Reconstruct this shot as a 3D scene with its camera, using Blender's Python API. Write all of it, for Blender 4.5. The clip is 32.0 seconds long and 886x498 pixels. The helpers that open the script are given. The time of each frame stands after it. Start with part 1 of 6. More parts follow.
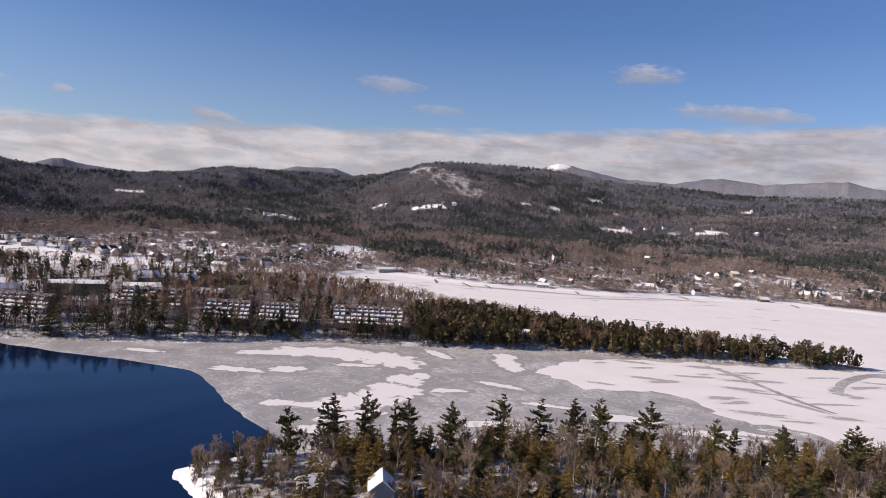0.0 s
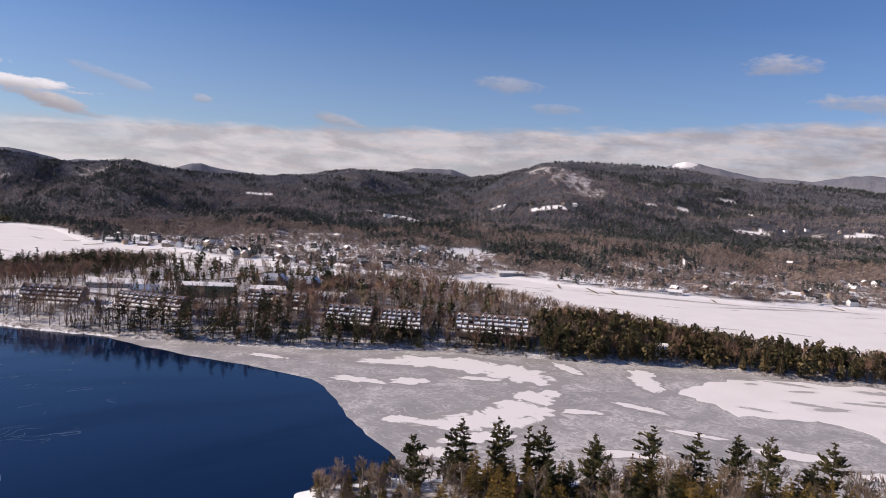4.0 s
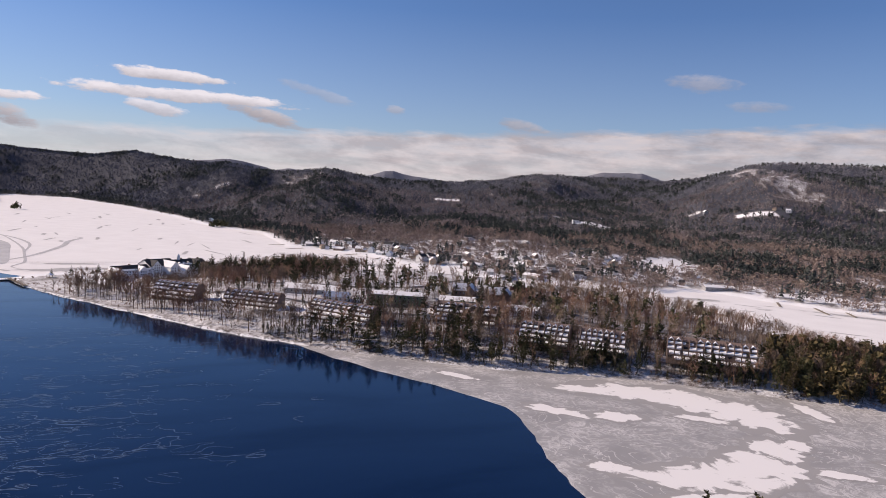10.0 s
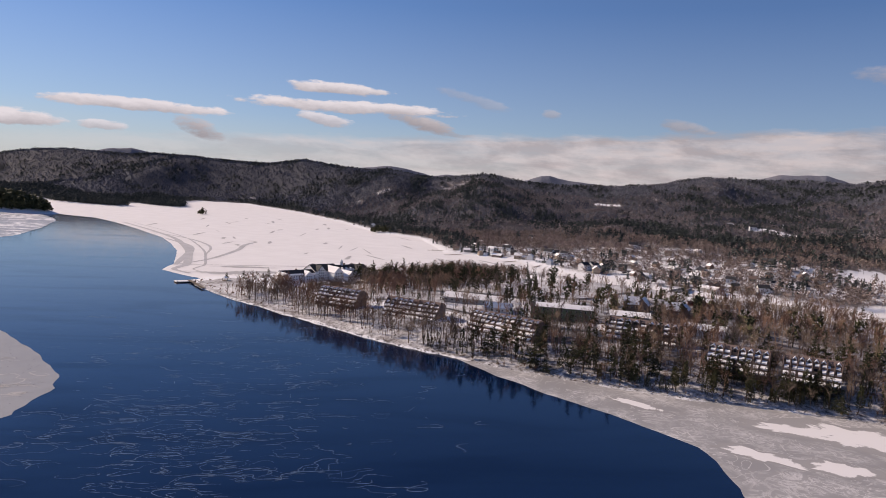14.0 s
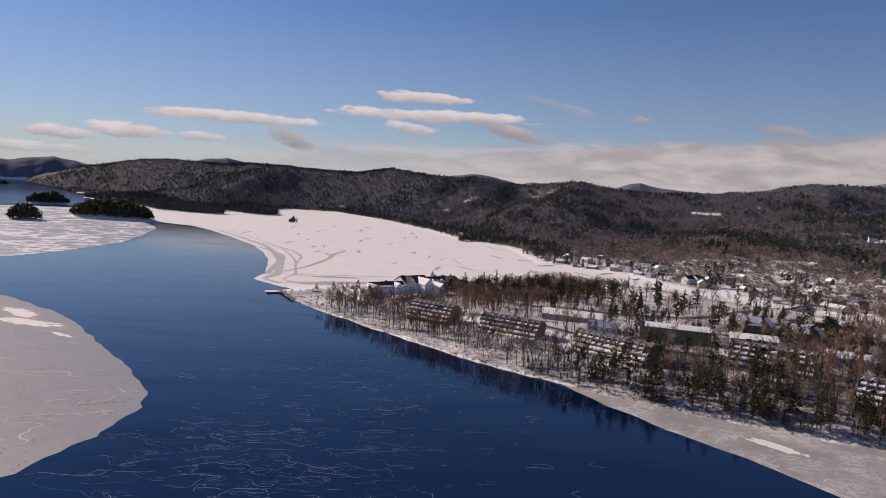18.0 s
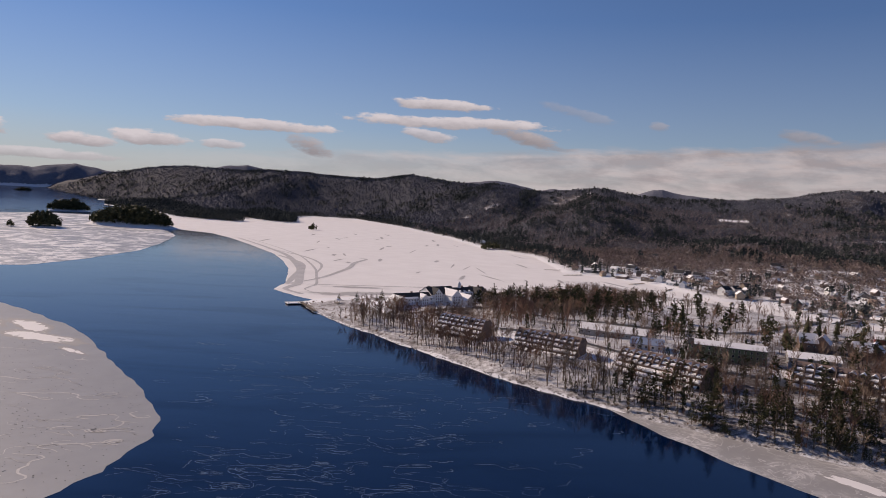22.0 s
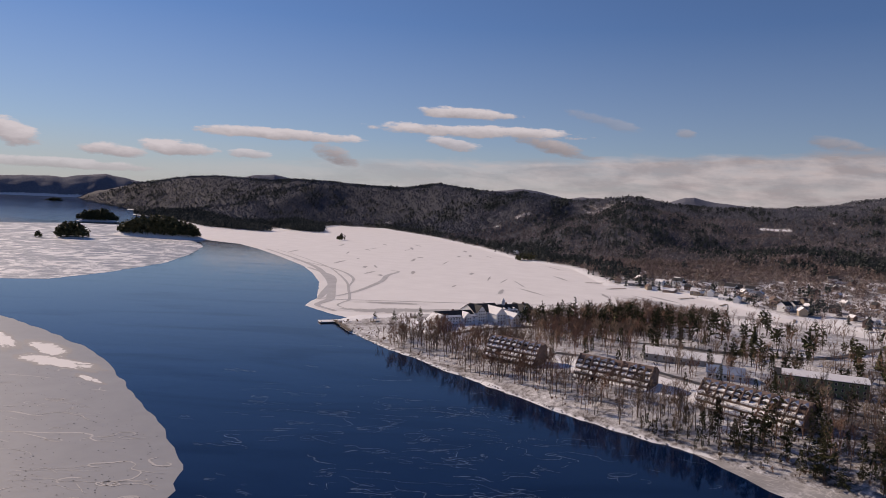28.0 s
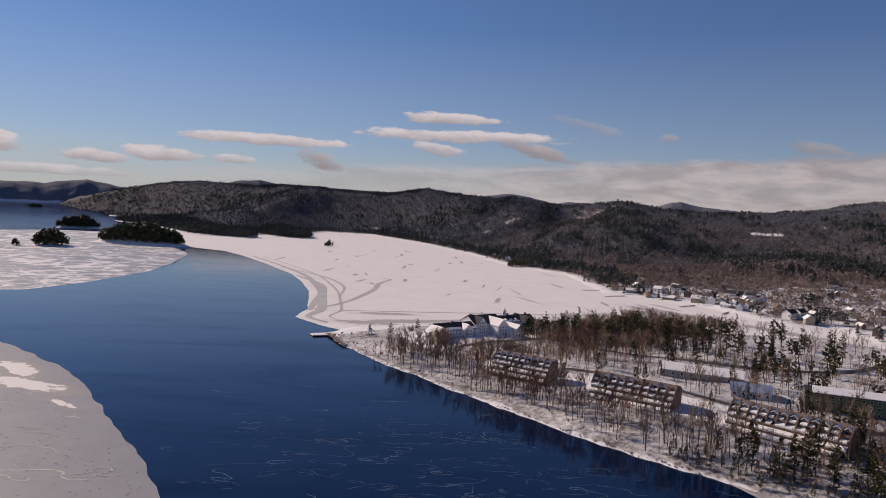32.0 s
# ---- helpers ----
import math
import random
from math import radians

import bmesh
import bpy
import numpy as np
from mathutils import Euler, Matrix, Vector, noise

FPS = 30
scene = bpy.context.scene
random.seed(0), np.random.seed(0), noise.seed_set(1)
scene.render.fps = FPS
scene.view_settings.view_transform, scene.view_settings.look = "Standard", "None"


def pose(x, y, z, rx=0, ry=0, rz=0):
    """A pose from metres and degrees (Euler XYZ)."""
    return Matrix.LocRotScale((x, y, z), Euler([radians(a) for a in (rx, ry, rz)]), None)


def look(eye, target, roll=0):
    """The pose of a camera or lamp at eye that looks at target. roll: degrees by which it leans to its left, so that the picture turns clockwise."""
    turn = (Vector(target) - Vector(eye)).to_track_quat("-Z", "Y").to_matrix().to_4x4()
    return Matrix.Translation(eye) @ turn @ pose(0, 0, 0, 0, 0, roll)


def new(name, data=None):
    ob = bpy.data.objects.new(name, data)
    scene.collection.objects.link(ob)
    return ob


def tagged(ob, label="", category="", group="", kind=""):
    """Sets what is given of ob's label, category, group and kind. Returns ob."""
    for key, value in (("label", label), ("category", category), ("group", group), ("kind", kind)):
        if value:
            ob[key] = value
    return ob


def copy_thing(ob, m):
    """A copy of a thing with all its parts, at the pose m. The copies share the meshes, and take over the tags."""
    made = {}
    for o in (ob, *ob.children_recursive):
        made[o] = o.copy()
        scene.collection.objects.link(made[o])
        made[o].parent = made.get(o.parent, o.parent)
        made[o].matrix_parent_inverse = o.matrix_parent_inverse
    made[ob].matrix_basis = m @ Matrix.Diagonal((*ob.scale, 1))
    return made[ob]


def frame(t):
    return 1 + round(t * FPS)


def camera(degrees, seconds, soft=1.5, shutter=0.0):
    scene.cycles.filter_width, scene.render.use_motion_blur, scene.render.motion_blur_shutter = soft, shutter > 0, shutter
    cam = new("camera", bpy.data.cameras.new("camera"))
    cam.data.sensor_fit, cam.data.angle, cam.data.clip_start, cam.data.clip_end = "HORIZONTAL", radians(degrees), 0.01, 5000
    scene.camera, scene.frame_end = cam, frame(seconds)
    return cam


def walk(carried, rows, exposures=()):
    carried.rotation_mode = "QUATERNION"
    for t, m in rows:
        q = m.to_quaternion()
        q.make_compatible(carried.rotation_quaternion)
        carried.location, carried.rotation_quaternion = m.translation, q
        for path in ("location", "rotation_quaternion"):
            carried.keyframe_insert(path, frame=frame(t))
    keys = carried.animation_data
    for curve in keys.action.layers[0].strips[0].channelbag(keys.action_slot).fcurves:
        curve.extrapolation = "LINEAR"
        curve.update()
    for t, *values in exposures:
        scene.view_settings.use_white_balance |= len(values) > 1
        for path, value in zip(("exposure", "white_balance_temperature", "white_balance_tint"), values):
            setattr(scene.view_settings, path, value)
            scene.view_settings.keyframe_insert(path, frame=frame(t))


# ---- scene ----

# seconds, eye x y z, heading (to the left of +y), pitch, lean
PATH = [
    (0, -0.11, 0.13, 103.94, -0.003, -3.656, 4.109),
    (0.5, -0.99, 3.85, 104.07, 1.267, -3.746, 4.069),
    (1, -1.92, 7.37, 104.26, 2.558, -3.759, 4.024),
    (1.2, -2.34, 8.71, 104.36, 2.945, -3.754, 4.006),
    (1.5, -3.02, 10.65, 104.50, 3.448, -3.842, 3.981),
    (2, -4.25, 13.82, 104.71, 4.412, -3.965, 3.944),
    (2.5, -5.48, 16.95, 104.91, 5.617, -4.022, 3.908),
    (3, -6.67, 20.01, 105.15, 6.913, -4.112, 3.870),
    (3.5, -7.87, 23.09, 105.40, 8.226, -4.202, 3.830),
    (5.5, -13.81, 37.83, 105.14, 12.922, -4.416, 3.815),
    (6, -15.57, 41.39, 105.12, 13.974, -4.457, 3.795),
    (6.5, -17.37, 44.90, 105.11, 15.055, -4.495, 3.773),
    (7, -19.15, 48.29, 105.07, 16.214, -4.529, 3.751),
    (7.5, -20.90, 51.55, 105.01, 17.582, -4.562, 3.725),
    (8, -22.65, 54.68, 104.94, 18.976, -4.601, 3.694),
    (8.5, -24.46, 57.72, 104.89, 20.341, -4.643, 3.656),
    (9, -26.39, 60.68, 104.89, 21.663, -4.682, 3.611),
    (9.5, -28.45, 63.63, 104.93, 23.020, -4.731, 3.562),
    (10, -30.67, 66.61, 105.01, 24.465, -4.773, 3.511),
    (10.5, -33.08, 69.72, 105.06, 26.022, -4.837, 3.462),
    (11, -35.77, 73.03, 105.00, 27.566, -4.889, 3.418),
    (11.5, -38.71, 76.43, 104.84, 29.145, -4.916, 3.375),
    (12, -41.75, 79.71, 104.67, 30.745, -4.935, 3.331),
    (12.5, -44.80, 82.75, 104.58, 32.304, -4.976, 3.286),
    (13, -47.86, 85.67, 104.52, 33.831, -5.013, 3.242),
    (13.5, -51.05, 88.57, 104.43, 35.500, -5.038, 3.198),
    (14, -54.43, 91.49, 104.29, 37.111, -5.069, 3.153),
    (14.5, -57.99, 94.38, 104.08, 38.706, -5.077, 3.107),
    (15, -61.65, 97.24, 103.81, 40.391, -5.078, 3.060),
    (15.5, -65.23, 99.91, 103.62, 42.121, -5.085, 3.021),
    (17.5, -78.58, 108.01, 104.37, 44.258, -4.865, 3.020),
    (18, -82.05, 109.98, 104.43, 44.059, -4.786, 2.998),
    (18.5, -85.52, 111.91, 104.45, 43.826, -4.690, 2.988),
    (19, -88.99, 113.83, 104.46, 43.624, -4.586, 2.988),
    (19.5, -92.46, 115.71, 104.49, 43.399, -4.501, 2.991),
    (20, -95.96, 117.52, 104.54, 43.160, -4.428, 2.993),
    (20.5, -99.53, 119.26, 104.59, 42.893, -4.374, 2.996),
    (21, -103.13, 121.00, 104.56, 42.604, -4.314, 2.996),
    (21.5, -106.70, 122.86, 104.43, 42.497, -4.263, 2.983),
    (22, -110.21, 124.86, 104.28, 45.522, -4.313, 2.960),
    (22.5, -113.67, 126.89, 104.21, 46.404, -4.305, 2.933),
    (23, -117.18, 128.81, 104.21, 46.214, -4.260, 2.911),
    (23.5, -120.82, 130.60, 104.26, 46.517, -4.230, 2.899),
    (24, -124.59, 132.31, 104.31, 47.454, -4.213, 2.892),
    (24.5, -128.43, 134.00, 104.36, 48.121, -4.184, 2.886),
    (25, -132.23, 135.63, 104.43, 48.509, -4.142, 2.876),
    (25.5, -135.87, 137.22, 104.52, 48.387, -4.065, 2.859),
    (27.5, -149.62, 142.87, 105.16, 47.730, -3.790, 2.777),
    (28, -153.26, 144.36, 105.25, 47.590, -3.721, 2.764),
    (28.5, -156.92, 145.84, 105.30, 47.426, -3.645, 2.746),
    (29, -160.52, 147.33, 105.36, 47.271, -3.590, 2.719),
    (29.5, -164.07, 148.82, 105.44, 47.118, -3.524, 2.688),
    (30, -167.60, 150.33, 105.54, 46.979, -3.483, 2.660),
    (30.5, -171.14, 151.83, 105.60, 46.832, -3.430, 2.637),
    (31, -174.69, 153.29, 105.64, 46.698, -3.368, 2.619),
    (31.5, -178.28, 154.70, 105.71, 46.579, -3.314, 2.605),
    (32, -181.95, 156.07, 105.86, 46.428, -3.263, 2.600),
]


def seen_from(x, y, z, heading, pitch, lean):
    a, b = radians(heading), radians(pitch)
    ahead = Vector((-math.sin(a) * math.cos(b), math.cos(a) * math.cos(b), math.sin(b)))
    return look((x, y, z), Vector((x, y, z)) + ahead * 100, lean)


cam = camera(64.807, 32.0, soft=0.7)
walk(cam, [(t, seen_from(*row)) for t, *row in PATH], [(0.0, 0.17, 7350, 19.0), (9.0, 0.17, 7450, 20.5), (13.0, 0.06, 7650, 21.0), (19.0, -0.20, 7800, 22.0), (32.0, -0.33, 7800, 22.0)])

# ---- world, sun ----
SUN_AZ, SUN_EL = 102.0, 29.0      # degrees to the left of +y, above the horizon
world = bpy.data.worlds.new("winter_sky")
scene.world = world
world.use_nodes = True


class Nodes:
    """Short hand for node trees."""

    def __init__(self, tree):
        self.tree = tree
        tree.nodes.clear()

    def add(self, kind, **props):
        n = self.tree.nodes.new(kind)
        for key, value in props.items():
            if key == "ins":
                for k, v in value.items():
                    if isinstance(v, bpy.types.NodeSocket):
                        self.tree.links.new(v, n.inputs[k])
                    else:
                        n.inputs[k].default_value = v
            else:
                setattr(n, key, value)
        return n

    def math(self, op, a, b=0.0, c=0.0, clamp=False):
        return self.add("ShaderNodeMath", operation=op, use_clamp=clamp, ins={0: a, 1: b, 2: c}).outputs[0]

    def ramp(self, fac, *stops):
        n = self.add("ShaderNodeValToRGB", ins={0: fac})
        while len(n.color_ramp.elements) < len(stops):
            n.color_ramp.elements.new(0.5)
        for e, (p, c) in zip(n.color_ramp.elements, stops):
            e.position = p
            e.color = (c, c, c, 1) if isinstance(c, (int, float)) else (*c, 1)
        return n.outputs[0]

    def noise(self, vec, scale, detail=4.0, rough=0.55, distortion=0.0, out="Fac"):
        return self.add("ShaderNodeTexNoise", ins={"Vector": vec, "Scale": scale, "Detail": detail, "Roughness": rough, "Distortion": distortion}).outputs[out]

    def mix(self, fac, a, b, blend="MIX"):
        n = self.add("ShaderNodeMix", data_type="RGBA", blend_type=blend)
        for k, v in ((0, fac), (6, a), (7, b)):
            if isinstance(v, bpy.types.NodeSocket):
                self.tree.links.new(v, n.inputs[k])
            elif k == 0:
                n.inputs[0].default_value = v
            else:
                n.inputs[k].default_value = (v, v, v, 1) if isinstance(v, (int, float)) else (*v, 1)
        return n.outputs[2]


def build_sky():
    g = Nodes(world.node_tree)
    sky = g.add("ShaderNodeTexSky", sky_type="NISHITA", sun_disc=False, sun_elevation=radians(SUN_EL), sun_rotation=radians(-SUN_AZ),
                altitude=150.0, air_density=1.0, dust_density=0.0, ozone_density=4.0)
    d = g.add("ShaderNodeTexCoord").outputs["Generated"]
    s = g.add("ShaderNodeSeparateXYZ", ins={0: d})
    x, y, z = s.outputs
    az = g.math("MULTIPLY", g.math("ARCTAN2", g.math("MULTIPLY", x, -1.0), y), 57.2958)
    el = g.math("MULTIPLY", g.math("ARCSINE", z), 57.2958)
    flat = g.add("ShaderNodeCombineXYZ", ins={0: g.math("MULTIPLY", az, 0.065), 1: g.math("MULTIPLY", el, 0.33), 2: 0.0}).outputs[0]
    wob = g.noise(flat, 1.6, 5.0, 0.6)
    fine = g.noise(flat, 4.5, 5.0, 0.6)
    puffs = g.add("ShaderNodeCombineXYZ", ins={0: g.math("MULTIPLY", az, 0.30), 1: g.math("MULTIPLY", el, 0.75), 2: 3.7}).outputs[0]
    puff = g.noise(puffs, 1.5, 7.0, 0.64)
    wobble = g.math("ADD", g.math("MULTIPLY", g.math("SUBTRACT", fine, 0.5), 1.5), g.math("MULTIPLY", g.math("SUBTRACT", puff, 0.5), 2.9))

    # the grey bank low over the hills, brighter towards the sun
    top = g.math("ADD", 6.7, g.math("MULTIPLY", g.math("SUBTRACT", az, -10.0), -0.052))
    top = g.math("ADD", top, g.math("ADD", g.math("MULTIPLY", g.math("SUBTRACT", wob, 0.5), 1.5), g.math("MULTIPLY", g.math("SUBTRACT", fine, 0.5), 0.9)))
    bank = g.math("MULTIPLY", g.math("SUBTRACT", top, el), 1.5, clamp=True)
    fade = g.math("MULTIPLY", g.math("SUBTRACT", 78.0, az), 0.020, clamp=True)
    thin = g.math("ADD", 0.84, g.math("MULTIPLY", g.math("SUBTRACT", fine, 0.5), 0.9), clamp=True)
    cover = g.math("MULTIPLY", g.math("MULTIPLY", bank, fade), thin)
    east = g.math("MULTIPLY", g.math("ADD", az, 30.0), 0.0095, clamp=True)
    grey = g.mix(east, (3.55, 3.6, 4.15), (5.3, 5.5, 6.3))
    pale = g.mix(east, (5.6, 5.65, 6.3), (7.4, 7.6, 8.4))
    body = g.math("ADD", g.math("MULTIPLY", g.noise(flat, 2.1, 5.0, 0.55, 0.5), 0.65), g.math("MULTIPLY", puff, 0.35))
    shade = g.mix(g.ramp(body, (0.42, 0.0), (0.58, 1.0)), grey, pale)
    haze = g.ramp(g.math("DIVIDE", el, 14.0, clamp=True), (0.0, 1.0), (0.35, 0.35), (1.0, 0.0))
    deep = g.mix(1.0, sky.outputs[0], (0.59, 0.84, 1.17), "MULTIPLY")
    total = g.mix(g.math("MULTIPLY", haze, g.math("MULTIPLY_ADD", east, 0.42, 0.36), clamp=True), deep, (5.6, 6.2, 6.9))
    total = g.mix(cover, total, shade)
    # single clouds: heading, height, half sizes, fall of the height with heading, cover, how bright the top is
    for a, e, wa, we, fall, k, lit in ((46.6, 7.35, 4.6, 0.46, 0.02, 1.0, 1.0), (45.6, 5.95, 8.6, 0.50, 0.0, 1.0, 1.0), (47.3, 4.85, 2.2, 0.50, 0.1, 0.85, 0.8), (39.2, 5.0, 3.6, 0.62, 0.22, 1.0, 0.25),
                                       (61.5, 4.85, 6.2, 0.48, 0.0, 1.0, 1.0), (56.7, 3.5, 1.9, 0.72, 0.25, 0.95, 0.3), (68.6, 3.25, 2.9, 0.60, 0.03, 1.0, 0.95), (73.2, 2.8, 2.6, 0.56, 0.03, 1.0, 0.95),
                                       (63.4, 3.2, 1.5, 0.40, 0.0, 0.8, 0.9), (79.3, 3.5, 1.7, 0.95, 0.25, 1.0, 1.0), (-15.0, 11.0, 3.3, 0.75, 0.05, 0.62, 0.25), (5.2, 9.2, 2.6, 0.72, 0.05, 0.50, 0.1),
                                       (1.1, 7.5, 2.2, 0.45, 0.0, 0.45, 0.0), (-22.2, 8.2, 4.6, 0.75, 0.05, 0.75, 0.05), (-26.0, 5.6, 3.4, 0.5, 0.0, 0.7, 0.05), (28.9, 6.2, 0.8, 0.40, 0.1, 0.5, 0.4),
                                       (35.0, 7.0, 3.2, 0.5, 0.25, 0.32, 0.4), (18.8, 5.6, 2.2, 0.55, 0.2, 0.7, 0.0), (76.0, 1.6, 6.0, 0.40, 0.0, 0.7, 0.9)):
        da = g.math("SUBTRACT", az, a)
        de = g.math("SUBTRACT", g.math("SUBTRACT", el, e), g.math("MULTIPLY", da, fall))
        v = g.math("DIVIDE", de, we * 1.02)
        u = g.math("DIVIDE", da, wa * 1.05)
        r = g.math("SUBTRACT", 1.0, g.math("ADD", g.math("MULTIPLY", u, u), g.math("MULTIPLY", v, v)))
        soft = g.math("MULTIPLY", g.math("ADD", r, wobble), 1.0 + 1.0 * lit, clamp=True)
        height = g.math("ADD", g.math("MULTIPLY_ADD", v, 0.55, 0.15 + 0.55 * lit), g.math("MULTIPLY", g.math("SUBTRACT", puff, 0.5), 1.2), clamp=True)
        tone = g.mix(height, (3.6, 3.85, 4.6), (7.9, 8.5, 9.8) if lit > 0.7 else (6.0, 6.3, 7.2))
        total = g.mix(g.math("MULTIPLY", soft, k), total, tone)
    bg = g.add("ShaderNodeBackground", ins={0: total, 1: SKY_STRENGTH})
    g.add("ShaderNodeOutputWorld", ins={0: bg.outputs[0]})


SKY_STRENGTH = 0.085
build_sky()
sun = new("sun", bpy.data.lights.new("sun", "SUN"))
sun.data.energy, sun.data.angle, sun.data.color = 5.0, radians(0.53), (1.0, 0.93, 0.83)
sa, se = radians(SUN_AZ), radians(SUN_EL)
sun.matrix_basis = look((-math.sin(sa) * math.cos(se) * 900, math.cos(sa) * math.cos(se) * 900, math.sin(se) * 900), (0, 0, 0))
scene.view_settings.exposure = 0.0

# ---- materials ----
def material(name, rough=0.8, spec=0.3, metallic=0.0):
    m = bpy.data.materials.new(name)
    m.use_nodes = True
    g = Nodes(m.node_tree)
    b = g.add("ShaderNodeBsdfPrincipled", ins={"Roughness": rough, "Metallic": metallic, "Specular IOR Level": spec})
    g.add("ShaderNodeOutputMaterial", ins={0: b.outputs[0]})
    return m, g, b


def link(g, a, b):
    g.tree.links.new(a, b)


def bump(g, b, height, strength, distance):
    n = g.add("ShaderNodeBump", ins={"Height": height, "Strength": strength, "Distance": distance})
    link(g, n.outputs[0], b.inputs["Normal"])


def mottled(name, low, high, scale, rough=0.8, spec=0.3, bumpy=0.0, metallic=0.0, stretch=(1, 1, 1), each=0.0):
    """A surface whose colour wanders between two tones at two scales, and from piece to piece."""
    m, g, b = material(name, rough, spec, metallic)
    pos = g.add("ShaderNodeNewGeometry").outputs["Position"]
    pos = g.add("ShaderNodeVectorMath", operation="MULTIPLY", ins={0: pos, 1: stretch}).outputs[0]
    n1, n2 = g.noise(pos, scale), g.noise(pos, scale * 9.0, 3.0)
    f = g.math("ADD", g.math("MULTIPLY", n1, 0.6), g.math("MULTIPLY", n2, 0.4))
    f = g.ramp(f, (0.34, 0.0), (0.66, 1.0))
    if each:
        r = g.add("ShaderNodeObjectInfo").outputs["Random"]
        i = g.add("ShaderNodeNewGeometry").outputs["Random Per Island"]
        rr = g.math("FRACT", g.math("ADD", r, i))
        f = g.math("ADD", f, g.math("MULTIPLY", g.math("SUBTRACT", rr, 0.5), each), clamp=True)
    link(g, g.mix(f, low, high), b.inputs["Base Color"])
    if bumpy:
        bump(g, b, n2, bumpy, 0.1)
    return m


def ground_material():
    m, g, b = material("snowy_ground", 0.9, 0.2)
    pos = g.add("ShaderNodeNewGeometry").outputs["Position"]
    wood = g.add("ShaderNodeAttribute", attribute_name="wood").outputs["Fac"]
    n1 = g.noise(pos, 0.035, 5.0, 0.6)
    n2 = g.noise(pos, 0.35, 4.0, 0.65)
    n3 = g.noise(pos, 1.7, 3.0, 0.6)
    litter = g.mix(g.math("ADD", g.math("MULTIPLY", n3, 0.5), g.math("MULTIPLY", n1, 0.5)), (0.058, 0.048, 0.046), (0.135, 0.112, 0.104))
    # far slopes: dark blue tone with haze and backlit shade painted in
    hazed_floor = g.mix(g.math("ADD", g.math("MULTIPLY", n2, 0.5), g.math("MULTIPLY", n1, 0.5)), (0.036, 0.039, 0.050), (0.082, 0.084, 0.102))
    litter = g.mix(g.math("MULTIPLY", g.math("SUBTRACT", wood, 1.0), 3.0, clamp=True), litter, hazed_floor)
    snow = g.mix(n2, (0.70, 0.70, 0.73), (0.84, 0.84, 0.85))
    f = g.math("ADD", g.math("ADD", g.math("MULTIPLY", n1, 0.45), g.math("MULTIPLY", n2, 0.55)), g.math("MULTIPLY", wood, 0.40))
    f = g.math("ADD", f, g.math("MULTIPLY", g.math("SUBTRACT", n3, 0.5), 0.25))
    f = g.ramp(f, (0.62, 0.0), (0.90, 1.0))
    link(g, g.mix(f, snow, litter), b.inputs["Base Color"])
    bump(g, b, n2, 0.5, 0.6)
    return m


def water_material():
    m, g, b = material("lake_water", 0.07, 0.5)
    pos = g.add("ShaderNodeNewGeometry").outputs["Position"]
    n = g.noise(pos, 0.012, 3.0, 0.5)
    link(g, g.mix(n, (0.0001, 0.0060, 0.0275), (0.0001, 0.0080, 0.0365)), b.inputs["Base Color"])
    b.inputs["IOR"].default_value = 1.42
    b.inputs["Specular Tint"].default_value = (0.25, 0.70, 1.0, 1)
    turned = g.add("ShaderNodeVectorRotate", rotation_type="Z_AXIS", ins={"Vector": pos, "Angle": radians(-47)}).outputs[0]
    lanes = g.noise(g.add("ShaderNodeVectorMath", operation="MULTIPLY", ins={0: turned, 1: (0.006, 0.026, 1.0)}).outputs[0], 1.0, 5.0, 0.6, 0.8)
    w = g.add("ShaderNodeTexNoise", ins={"Vector": pos, "Scale": 0.9, "Detail": 4.0, "Roughness": 0.6}).outputs["Fac"]
    w2 = g.noise(pos, 0.12, 2.0)
    bump(g, b, g.math("ADD", g.math("MULTIPLY", w, 0.5), w2), 0.07, 0.4)
    link(g, g.ramp(lanes, (0.36, 0.26), (0.50, 0.46), (0.64, 0.56)), b.inputs["Specular IOR Level"])
    calm = g.ramp(lanes, (0.40, 0.02), (0.66, 0.11))
    east = g.add("ShaderNodeSeparateXYZ", ins={0: pos}).outputs[0]
    wind = g.math("MULTIPLY", g.math("ADD", east, 1900.0), -0.0012, clamp=True)
    link(g, g.math("ADD", calm, g.math("MULTIPLY", wind, 0.16)), b.inputs["Roughness"])
    return m


